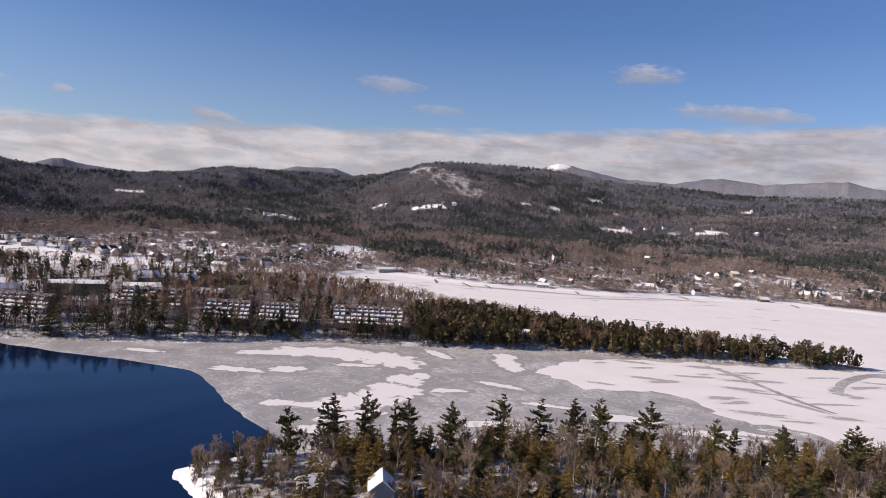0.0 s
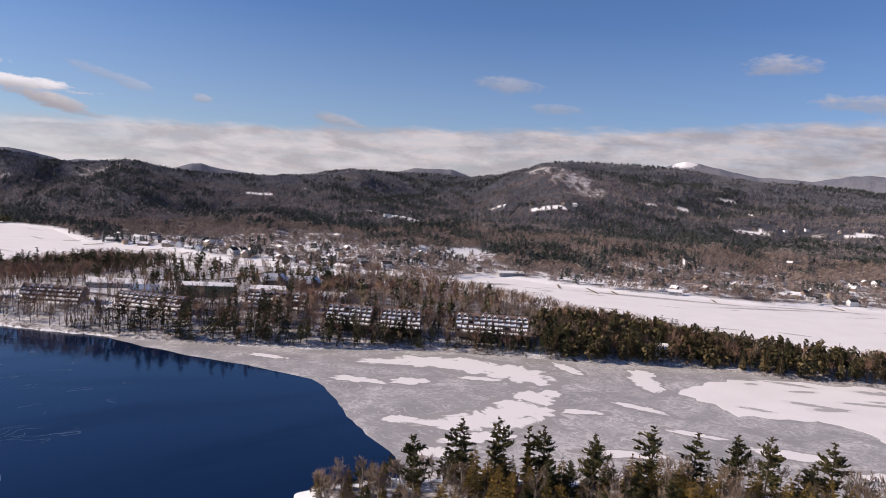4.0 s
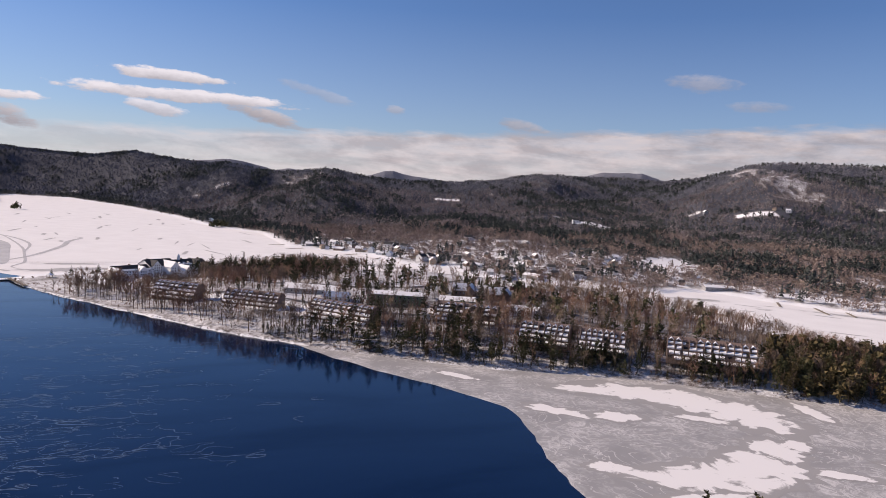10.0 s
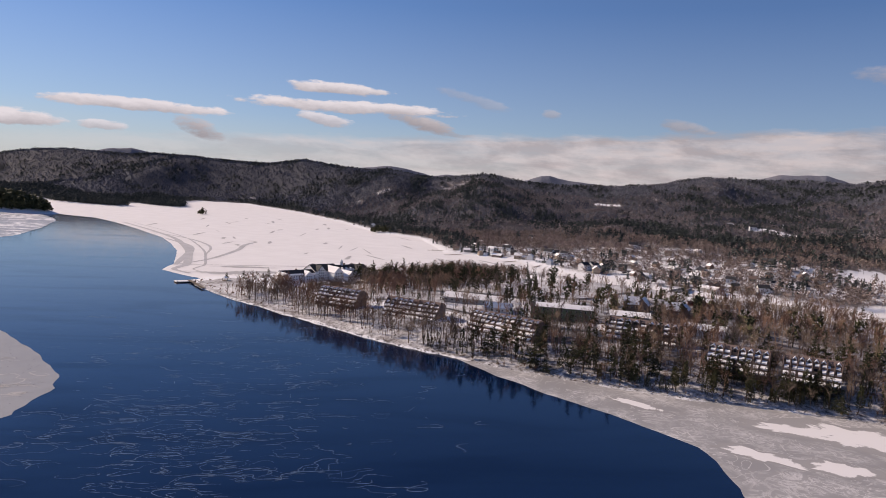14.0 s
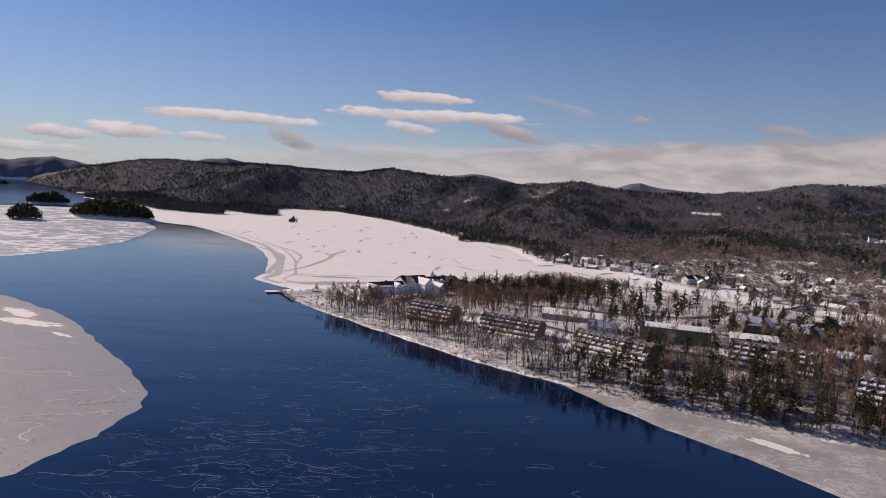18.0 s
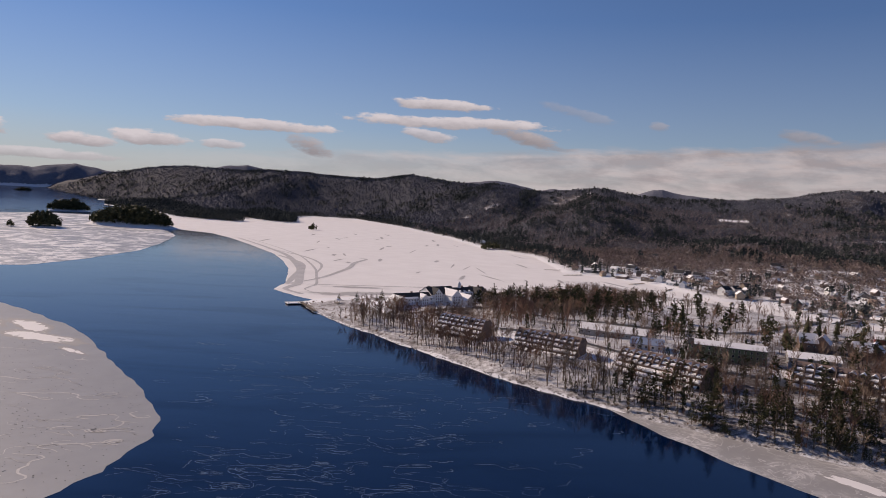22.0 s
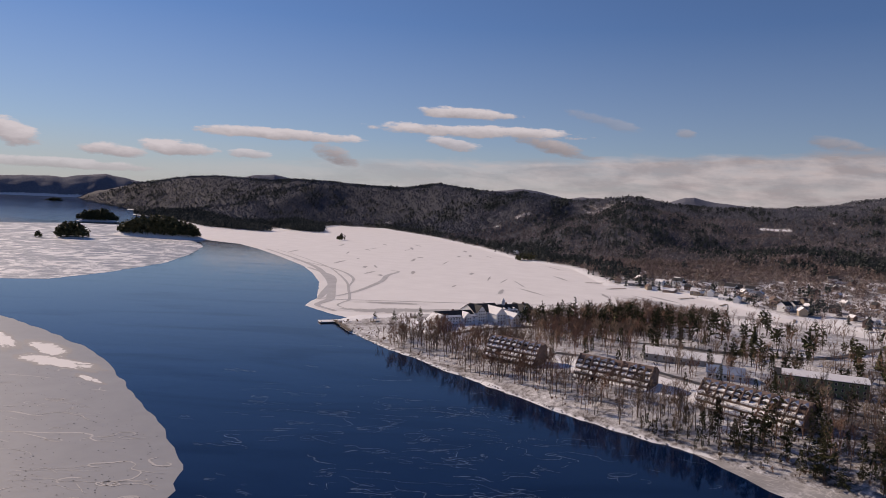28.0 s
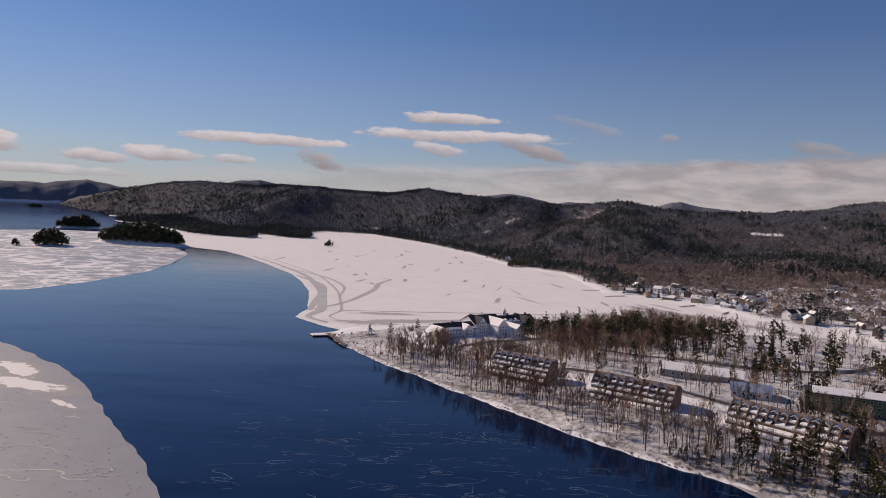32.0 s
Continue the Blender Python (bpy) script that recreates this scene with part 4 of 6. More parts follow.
def strewn(name, templates, xs, ys, sizes, mat, label, category, seed=1, sink=0.4):
    """Many small trees joined into one object."""
    r = np.random.RandomState(seed)
    zs = ground_z(xs, ys)
    vs, fs, n = [], [], 0
    which = r.randint(0, len(templates), len(xs))
    for k, (tv, tf) in enumerate(templates):
        m = which == k
        cnt = int(m.sum())
        if not cnt:
            continue
        a = r.uniform(0, 6.283, cnt)
        c, s = np.cos(a), np.sin(a)
        sz = sizes[m]
        X = (tv[None, :, 0] * c[:, None] - tv[None, :, 1] * s[:, None]) * sz[:, None] + xs[m][:, None]
        Y = (tv[None, :, 0] * s[:, None] + tv[None, :, 1] * c[:, None]) * sz[:, None] + ys[m][:, None]
        Z = tv[None, :, 2] * sz[:, None] + zs[m][:, None] - sink
        vs.append(np.stack([X, Y, Z], -1).reshape(-1, 3))
        fs.append((tf[None] + (np.arange(cnt) * len(tv))[:, None, None] + n).reshape(-1, 3))
        n += cnt * len(tv)
    me = mesh_of(name, np.concatenate(vs), np.concatenate(fs), mat)
    return tagged(new(name, me), label, category, kind="stuff")


def wood_points(n, r0, r1, a0, a1, seed, power=1.0):
    r = np.random.RandomState(seed)
    rr = (r.uniform(0, 1, n) * (r1 ** power - r0 ** power) + r0 ** power) ** (1 / power)
    a = np.radians(r.uniform(a0, a1, n))
    x, y = HUB[0] - np.sin(a) * rr, HUB[1] + np.cos(a) * rr
    keep = (signed(MAINLAND, x, y) > 4) & (r.uniform(0, 1, n) < woodland(x, y))
    return x[keep], y[keep], r


# ---- building materials ----
WHITE_WALL = mottled("white_clapboard", (0.66, 0.66, 0.66), (0.80, 0.80, 0.79), 0.4, 0.6, 0.3, stretch=(1, 1, 6))
BROWN_WALL = mottled("brown_shingle", (0.155, 0.110, 0.092), (0.255, 0.188, 0.158), 0.8, 0.85, 0.2, each=0.3)
BROWN_ROOF = mottled("brown_roof_shingle", (0.135, 0.095, 0.083), (0.215, 0.158, 0.138), 0.9, 0.9, 0.2)
GREEN_WALL = mottled("green_clapboard", (0.105, 0.155, 0.095), (0.155, 0.215, 0.135), 0.5, 0.7, 0.3, stretch=(1, 1, 6))
DARK_ROOF = mottled("dark_roof_shingle", (0.022, 0.023, 0.027), (0.055, 0.055, 0.06), 0.8, 0.85, 0.3)
GREY_WALL = mottled("grey_siding", (0.26, 0.26, 0.27), (0.38, 0.38, 0.38), 0.5, 0.8, 0.3, each=0.6)
TAN_WALL = mottled("tan_siding", (0.30, 0.24, 0.18), (0.42, 0.35, 0.27), 0.5, 0.8, 0.3, each=0.6)
RED_WALL = mottled("red_siding", (0.22, 0.055, 0.045), (0.33, 0.09, 0.07), 0.5, 0.8, 0.3)
BLUE_ROOF = mottled("blue_metal_roof", (0.16, 0.22, 0.34), (0.27, 0.33, 0.45), 0.2, 0.45, 0.4)
TIMBER = mottled("weathered_timber", (0.14, 0.115, 0.09), (0.25, 0.21, 0.17), 0.9, 0.9, 0.2, each=0.5)
STONE = mottled("shore_stone", (0.16, 0.15, 0.14), (0.34, 0.32, 0.30), 0.5, 0.9, 0.2, each=0.8)
ASPHALT = mottled("wet_asphalt", (0.045, 0.045, 0.05), (0.10, 0.10, 0.105), 0.3, 0.7, 0.3)


def glass_material():
    m, g, b = material("window_glass", 0.08, 0.6)
    b.inputs["Base Color"].default_value = (0.018, 0.024, 0.034, 1)
    return m


GLASS = glass_material()


def facing(x, y, deg, z=None):
    """A pose at the ground: +x along the front, -y outward to the front."""
    return pose(x, y, ground_at(x, y) if z is None else z, 0, 0, deg)


def window_mesh(w, h):
    s = Solid()
    s.box(-w / 2 - .1, w / 2 + .1, -0.06, 0.06, -h / 2 - .1, h / 2 + .1)
    return s


WIN_FRAME = window_mesh(1.0, 1.5).mesh("window_frame", WHITE_WALL)
WIN_PANE = Solid().box(-0.5, 0.5, -0.10, -0.03, -0.75, 0.75).mesh("pane", GLASS)


def window(parent, x, y, z, deg=0.0, w=1.0, h=1.0):
    f = part("window", WIN_FRAME, None, parent, "", pose(x, y, z, 0, 0, deg) @ Matrix.Diagonal((w, 1, h, 1)))
    part("pane", WIN_PANE, None, f)


def gable_roof(x0, x1, y0, y1, z0, rise, over=0.6, thick=0.28):
    """A saddle roof with its ridge along x, as a folded slab with open eaves."""
    ym, o = (y0 + y1) / 2, over
    k = rise / ((y1 - y0) / 2)
    lo = z0 - k * o
    prof = [(y0 - o, lo), (ym, z0 + rise), (y1 + o, lo), (y1 + o, lo + thick), (ym, z0 + rise + thick * 1.25), (y0 - o, lo + thick)]
    s = Solid()
    n = len(prof)
    v = [(x0 - o, y, z) for y, z in prof] + [(x1 + o, y, z) for y, z in prof]
    f = [(0, 1, 4, 5), (1, 2, 3, 4), (n, n + 5, n + 4, n + 1), (n + 1, n + 4, n + 3, n + 2)] + [(i, n + i, n + (i + 1) % n, (i + 1) % n) for i in range(n)]
    return s.add(v, f)


def block(parent, x0, x1, y0, y1, h, rise, wall, roof, axis="x", wins=None, base=-2.0):
    """A wing: walls with gables, roof and windows. axis: along which the ridge runs."""
    holder = part("wing", block_walls(x0, x1, y0, y1, h, rise, axis, base), wall, parent)
    if axis == "x":
        part("roof", gable_roof(x0, x1, y0, y1, h, rise), roof, holder)
    else:
        s = gable_roof(y0, y1, -x1, -x0, h, rise)
        s.v = [(-b, a, c) for a, b, c in s.v]
        part("roof", s, roof, holder)
    return holder


def block_walls(x0, x1, y0, y1, h, rise, axis, base):
    s = Solid()
    if axis == "x":
        s.prism([(y0, base), (y1, base), (y1, h), ((y0 + y1) / 2, h + rise), (y0, h)], x0, x1)
    else:
        s.prism([(-x1, base), (-x0, base), (-x0, h), (-(x0 + x1) / 2, h + rise), (-x1, h)], y0, y1)
        s.v = [(-b, a, c) for a, b, c in s.v]
    return s


def build_hotel():
    """A long white hotel of gabled wings with snow on the roofs."""
    hx, hy = -562, 524
    ob = thing("hotel", "large white hotel with gabled wings and snowy dark roofs", "hotel", pose(hx, hy, 3.4, 0, 0, 80) @ Matrix.Diagonal((1, 1, 0.83, 1)))
    # along the front: x from 0 at the lake end; outward -y
    west = block(ob, 2, 40, 12, 27, 9.5, 5.0, WHITE_WALL, DARK_ROOF)
    mid = block(ob, 38, 66, 14, 34, 13.0, 6.5, WHITE_WALL, DARK_ROOF)
    east = block(ob, 64, 104, 16, 32, 12.5, 5.0, WHITE_WALL, DARK_ROOF)
    for x0, x1, y0, y1, h, rise, roof in ((-4, 8, 6, 22, 7.5, 6.0, ROOF_SNOW), (24, 33, 9, 20, 9.0, 5.0, ROOF_SNOW), (40, 49, 12, 30, 13.5, 6.0, DARK_ROOF),
                                          (53, 63, 2, 30, 12.5, 6.0, ROOF_SNOW), (62, 72, -8, 18, 9.0, 5.5, ROOF_SNOW), (88, 97, 13, 30, 12.5, 5.5, DARK_ROOF)):
        wing = block(ob, x0, x1, y0, y1, h, rise, WHITE_WALL, roof, "y")
        for z in np.arange(1.8, h + 1, 3.0):
            for x in (x0 + 2.2, (x0 + x1) / 2, x1 - 2.2):
                window(wing, x, y0 - 0.02, z)
    for wing, x0, x1, y, h in ((west, 9, 40, 12, 9), (mid, 49, 53, 14, 13), (east, 72, 88, 16, 12), (east, 97, 104, 16, 12)):
        for z in np.arange(1.8, h, 3.0):
            for x in np.arange(x0 + 1.5, x1 - 0.8, 2.9):
                window(wing, float(x), y - 0.02, float(z))
    for z in np.arange(1.8, 12, 3.0):
        for y in (19, 22, 25, 28):
            window(east, 104.02, y, float(z), 90)
    # verandas along the west wing and a tower
    v = part("veranda_roof", Solid().prism([(8.2, 3.3), (12.2, 4.2), (12.2, 4.5), (8.2, 3.6)], 8, 38), ROOF_SNOW, ob)
    for x in range(9, 39, 4):
        part("column", Solid().tube([(x, 8.6, -1.5), (x, 8.6, 3.35)], [0.22, 0.18], 8), WHITE_WALL, ob)
    part("veranda_floor", Solid().box(8, 38, 8, 12.1, -2, 0.25), TIMBER, ob)
    for x, y in ((20, 20), (58, 24), (80, 25), (99, 24)):
        part("chimney", Solid().box(x - .8, x + .8, y - .6, y + .6, 9, 19.5 if x != 20 else 16), BROWN_WALL, ob)
    part("cupola", Solid().tube([(76, 24, 16), (76, 24, 21), (76, 24, 21.2), (76, 24, 25)], [1.6, 1.5, 1.9, 0.05], 8), WHITE_WALL, ob)
    for x in np.arange(68, 86, 5.2):
        d = part("dormer", Solid().prism([(-1.2, 0), (1.2, 0), (1.2, 1.6), (0, 2.8), (-1.2, 1.6)], -4, 0), WHITE_WALL, ob, "", pose(float(x), 16.6, 12.6, 0, 0, 90) @ pose(0, 0, 0, 0, 0, 180))
    # snow lying on the lower slopes of the dark roofs
    for x0, x1, y0, h, run in ((9, 24, 12, 9.5, 3.2), (33, 40, 12, 9.5, 3.0), (72, 87, 16, 12.5, 1.6)):
        part("roof_snow", Solid().prism([(y0 - .5, h - .1), (y0 + run, h - .1 + run * .66), (y0 + run, h + .18 + run * .66), (y0 - .5, h + .3)], x0, x1), ROOF_SNOW, ob)
    FREE.extend([(-578, 538, 20), (-574, 563, 22), (-571, 588, 24), (-569, 613, 22), (-550, 585, 14), (-552, 540, 16)])


def condo(name_label, x, y, deg, bays, z, width=6.4, dark=False):
    """A terraced block of flats: stepped storeys, snowy terrace aprons, fins and gabled dormers."""
    bays, width = round(bays * 1.5), width * bays / round(bays * 1.5)
    ob = thing("terraced_flats", name_label, "apartment block", pose(x, y, z, 0, 0, deg), "terraced flats along the shore")
    L = bays * width
    st, back = 2.8, 2.0
    prof = [(14, -3), (14, 9.2), (10.5, 11.9), (3 * back, 10.6)]
    for k in (3, 2, 1, 0):
        if k < 3:
            prof += [(k * back, st * (k + 1))]
        prof += [(k * back, st * k if k else -3.0)]
    body = part("body", Solid().prism(prof, 0, L), BROWN_WALL, ob)
    part("roof", Solid().prism([(5.4, 10.5), (10.5, 12.15), (14.6, 8.9), (14.6, 9.2), (10.5, 12.45), (5.4, 10.8)], -0.4, L + .4), BROWN_ROOF, ob)
    aprons = [Solid().prism([(-2.3, 0.45), (-0.1, 1.75), (-0.1, 1.75 + c), (-2.45, 0.85 + c)], e, width - f).mesh("terrace_snow", ROOF_SNOW)
              for e, f, c in ((0.12, .12, .4), (0.4, .9, .3), (1.2, .3, .45), (0.3, 1.9, .25), (0.7, .6, .5))]
    rail = Solid().box(0.06, width - .06, -2.15, -1.95, 0.05, 1.05).mesh("parapet", BROWN_WALL)
    door = Solid().box(0.9, width - .9, -0.07, 0.05, 0.25, 2.25).mesh("glass_door", GLASS)
    fin = Solid().prism([(-1.8, 0.0), (4.2, 0.0), (4.2, 5.9), (1.8, 6.5), (0.2, 4.7), (-1.8, 2.3)], -0.2, 0.2).mesh("party_wall", BROWN_WALL)
    dorm = Solid().prism([(0.9, 0), (width - .9, 0), (width - .9, 1.5), (width / 2, 2.4), (0.9, 1.5)], -0.2, 5)
    dorm.v = [(b, a, c) for a, b, c in dorm.v]
    dorm.f = [f[::-1] for f in dorm.f]
    dorm = dorm.mesh("dormer", BROWN_WALL)
    dsnow = Solid()
    for sgn in (-1, 1):
        m = width / 2
        p = [(m, 2.45), (m + sgn * (m - .55), 1.4), (m + sgn * (m - .55), 1.75), (m, 2.9)]
        if sgn > 0:
            p = p[::-1]
        q = Solid().prism(p, -0.5, 4.2)
        dsnow.add([(b, a, c) for a, b, c in q.v], [f[::-1] for f in q.f])
    dsnow = dsnow.mesh("dormer_snow", ROOF_SNOW)
    dglass = Solid().box(1.35, width - 1.35, -0.28, -0.18, 0.3, 1.7).mesh("dormer_window", GLASS)
    r = random.Random(int(x) * 7 + bays)
    for i in range(bays):
        for k in range(3):
            t = part("parapet", rail, None, ob, "", pose(i * width, k * back, k * st))
            if r.random() < 0.95:
                part("terrace_snow", aprons[r.choice((0, 0, 0, 0, 1, 2, 3, 4))], None, t)
            part("glass_door", door, None, ob, "", pose(i * width, k * back, k * st))
        t = part("parapet", rail, None, ob, "", pose(i * width, 3 * back, 3 * st))
        if r.random() < 0.9:
            part("terrace_snow", r.choice(aprons), None, t, "", pose(0, 0.2, -0.25))
        d = part("dormer", dorm, None, ob, "", pose(i * width, 3 * back - 0.2, 3 * st + 0.9))
        part("dormer_window", dglass, None, d)
        if r.random() < 0.86:
            part("dormer_snow", dsnow, None, d)
    for i in range(bays + 1):
        part("party_wall", fin, None, ob, "", pose(i * width, 2 * back, 2 * st))
        if i % 2 == 0:
            part("chimney", Solid().box(i * width - .55, i * width + .55, 7.6, 8.6, 9.5, 13.0), BROWN_WALL, ob)
    c, s = math.cos(radians(deg)), math.sin(radians(deg))
    for t in np.arange(0, L + 1, 6):
        FREE.append((x + c * t - s * 5, y + s * t + c * 5, 9.5))
    return ob


def build_condos():
    lab = "brown stepped flats with snowy terraces"
    condo(lab + " near the hotel", -465, 470, 9, 6, 8.2)
    condo(lab + " above bare trees", -394, 471, 9, 7, 9.0)
    condo(lab + " beside the green house", -323, 479, -2, 8, 9.2, 6.6)
    condo(lab + " set back among pines", -240, 520, 10, 6, 12.2, 7.4)
    condo(lab + " half hidden by spruces", -168, 495, 6, 5, 11.2)
    condo(lab + " behind shore conifers", -129, 498, 8, 5, 11.2, 5.6)
    condo(lab + " at the edge of the woods", -77, 508, 8, 8, 11.3)


def build_green_house():
    ob = thing("green_lodge", "long green three-storey lodge with a snow-covered roof", "lodge", pose(-308, 538, 11.6, 0, 0, 24))
    w = block(ob, 0, 45, 0, 11, 9.2, 2.2, GREEN_WALL, DARK_ROOF)
    part("roof_snow", Solid().prism([(-0.55, 9.3), (5.3, 11.65), (5.3, 11.95), (-0.6, 9.6)], 3, 45.4), ROOF_SNOW, ob)
    for z in (1.6, 4.6, 7.6):
        for x in np.arange(2.2, 44, 3.4):
            window(w, float(x), -0.02, z, 0, 1.1, 0.9)
        for y in (3, 8):
            window(w, 45.02, y, z, 90)
    FREE.extend([(-306 + 9 * i, 545 + 4 * i, 10) for i in range(5)])


def hall(name, label, x, y, deg, w, d, h, rise, wall, roof, windows=4):
    """A low wide building with a saddle roof, doors and windows."""
    ob = thing(name, label, "building", facing(x, y, deg))
    b = block(ob, 0, w, 0, d, h, rise, wall, roof)
    for x1 in np.linspace(2, w - 2, windows):
        window(b, float(x1), -0.02, h * 0.55, 0, 1.3, 0.8)
    part("door", Solid().box(w * .5 + .9, w * .5 + 2.1, -0.08, 0.02, 0, 2.1), TIMBER, b)
    c, s = math.cos(radians(deg)), math.sin(radians(deg))
    for t in np.arange(0, w + 1, 8):
        FREE.append((x + c * t - s * d / 2, y + s * t + c * d / 2, d * (.6 if y > 300 else .45)))
    return ob


def build_island_halls():
    hall("low_hall", "low hall with a long snow-covered roof", -392, 542, 20, 46, 13, 4.5, 3.2, GREY_WALL, ROOF_SNOW, 9)
    hall("blue_roofed_hall", "low hall with a blue roof half under snow", -342, 527, 24, 20, 13, 3.6, 3.0, WHITE_WALL, BLUE_ROOF, 5)
    hall("tennis_hall", "wide grey hall with a flat snowy roof", -258, 566, 24, 28, 18, 6.0, 2.2, GREY_WALL, ROOF_SNOW, 6)
    for i, (x, y) in enumerate(((-272, 626), (-256, 634), (-240, 630), (-226, 640))):
        hall("gabled_house", "steep gabled brown house with snow on the roof", x, y, 30 + 70 * (i % 2), 11, 10, 6.0, 5.2, BROWN_WALL, ROOF_SNOW, 3)
    hall("boat_store", "low red boat store with a snowy roof", -246, 702, 18, 34, 12, 4.0, 2.2, RED_WALL, ROOF_SNOW, 5)
    hall("service_house", "low white service house under snow", -206, 572, 10, 26, 12, 4.5, 3.0, WHITE_WALL, ROOF_SNOW, 5)
    hall("service_house", "low white service house under snow", -250, 520, 18, 14, 9, 4.5, 3.0, WHITE_WALL, ROOF_SNOW, 3)
    hall("cottage", "small white cottage with a snowy roof by the shore woods", 62, 528, 5, 12, 9, 4.5, 3.6, WHITE_WALL, ROOF_SNOW, 3)
    hall("lake_house", "grey gabled house with a snowy roof among pines", -10, 218, 96, 10, 8, 4.5, 3.4, GREY_WALL, ROOF_SNOW, 4)
    hall("garage", "small grey garage with a snowy roof", -40, 222, 30, 8, 7, 3.2, 2.4, GREY_WALL, ROOF_SNOW, 2)


def build_dock():
    ob = thing("dock", "snow-covered floating dock at the island point", "dock", pose(-654, 464, 0, 0, 0, 72))
    part("deck", Solid().box(0, 30, -4.5, 4.5, 0.3, 0.7), TIMBER, ob)
    part("deck_snow", Solid().box(-0.1, 30.1, -4.6, 4.6, 0.704, 1.25), ROOF_SNOW, ob)
    for x in (1, 10, 20, 29):
        for y in (-4.2, 4.2):
            part("pile", Solid().tube([(x, y, -3), (x, y, 2.0)], [0.22, 0.2], 7), TIMBER, ob)
    pier = thing("boardwalk", "timber boardwalk along the point with railings", "boardwalk", pose(-652, 478, 0, 0, 0, -19))
    for i in range(24):
        part("plank", BOARD, None, pier, "", pose(i * 2.1, 0, 1.35))
    for i in range(13):
        for y in (-1.6, 1.6):
            part("post", POST, None, pier, "", pose(i * 4.2, y, 0))
    for y in (-1.6, 1.6):
        part("rail", Solid().box(0, 50.5, y - .06, y + .06, 2.35, 2.47), TIMBER, pier)
    gz = thing("gazebo", "small open gazebo with a snowy roof", "gazebo", facing(-622, 497, 20))
    for k in range(6):
        a = k * 1.0472
        part("post", Solid().tube([(math.cos(a) * 2.6, math.sin(a) * 2.6, -.5), (math.cos(a) * 2.6, math.sin(a) * 2.6, 2.7)], [0.12, 0.12], 6), TIMBER, gz)
    part("roof", Solid().tube([(0, 0, 2.7), (0, 0, 2.8), (0, 0, 4.6)], [3.3, 3.3, 0.05], 6), ROOF_SNOW, gz)
    part("floor", Solid().tube([(0, 0, -0.6), (0, 0, 0.2)], [2.9, 2.9], 6), TIMBER, gz)


BOARD = Solid().box(0, 2.05, -1.7, 1.7, -0.1, 0.05).mesh("plank", TIMBER)
POST = Solid().tube([(0, 0, -3), (0, 0, 2.4)], [0.14, 0.12], 6).mesh("post", TIMBER)


def ribbon(pts, width, z, seed=0):
    """A flat winding strip along points."""
    v, f = [], []
    for i, p in enumerate(pts):
        a, b = pts[max(i - 1, 0)], pts[min(i + 1, len(pts) - 1)]
        d = Vector((b[0] - a[0], b[1] - a[1])).normalized()
        w = width * (0.35 + 0.65 * math.sin(math.pi * min(max((i + .5) / len(pts), .08), .92)))
        zz = z(p[0], p[1]) if callable(z) else z
        v += [(p[0] - d.y * w, p[1] + d.x * w, zz), (p[0] + d.y * w, p[1] - d.x * w, zz)]
        if i:
            k = 2 * i
            f.append((k - 2, k - 1, k + 1, k))
    return v, f


def smooth_line(pts, n=8):
    """Catmull-Rom through points."""
    out = []
    p = [pts[0]] + list(pts) + [pts[-1]]
    for i in range(1, len(p) - 2):
        for k in range(n):
            t = k / n
            out.append(tuple(0.5 * (2 * p[i][c] + (p[i + 1][c] - p[i - 1][c]) * t + (2 * p[i - 1][c] - 5 * p[i][c] + 4 * p[i + 1][c] - p[i + 2][c]) * t * t
                                    + (3 * p[i][c] - p[i - 1][c] - 3 * p[i + 1][c] + p[i + 2][c]) * t ** 3) for c in (0, 1)))
    return out + [tuple(pts[-1])]


def lane(name, pts, width, mat, label, lift=0.12):
    line = smooth_line(pts, 10)
    v, f = [], []
    for i, p in enumerate(line):
        a, b = line[max(i - 1, 0)], line[min(i + 1, len(line) - 1)]
        d = Vector((b[0] - a[0], b[1] - a[1])).normalized()
        for s in (-1, 0, 1):
            x, y = p[0] - d.y * width * s, p[1] + d.x * width * s
            v.append((x, y, ground_at(x, y) + lift + 0.25))
        if i:
            k = 3 * i
            f += [(k - 3, k, k + 1, k - 2), (k - 2, k + 1, k + 2, k - 1)]
    tagged(new(name, Solid().add(v, f).mesh(name, mat)), label, "road", kind="structure")
    for p in line[::3]:
        FREE.append((p[0], p[1], width + 2))


def build_lanes():
    lane("road_hotel", [(-545, 520), (-527, 600), (-485, 594), (-448, 590), (-415, 590), (-370, 606), (-330, 640), (-312, 720), (-310, 800), (-312, 848)], 3.0, ASPHALT,
         "cleared drive across the island")
    lane("road_condos", [(-440, 512), (-380, 515), (-330, 510), (-270, 525), (-200, 545), (-130, 530), (-40, 540), (60, 545)], 2.2, ASPHALT, "narrow drive behind the flats")
    br = thing("bridge", "low road bridge to the island", "bridge", pose(-312, 842, 3.2, 0, 0, 88))
    part("deck", Solid().box(0, 62, -4, 4, -0.8, 0), ASPHALT, br)
    for y in (-4, 4):
        part("railing", Solid().box(0, 62, y - .15, y + .15, 0, 1.1), GREY_WALL, br)
    for x in (10, 30, 50):
        part("pier", Solid().box(x - .6, x + .6, -3.5, 3.5, -7, -0.8), STONE, br)


build_hotel()
build_condos()
build_green_house()
build_island_halls()
build_dock()
build_lanes()


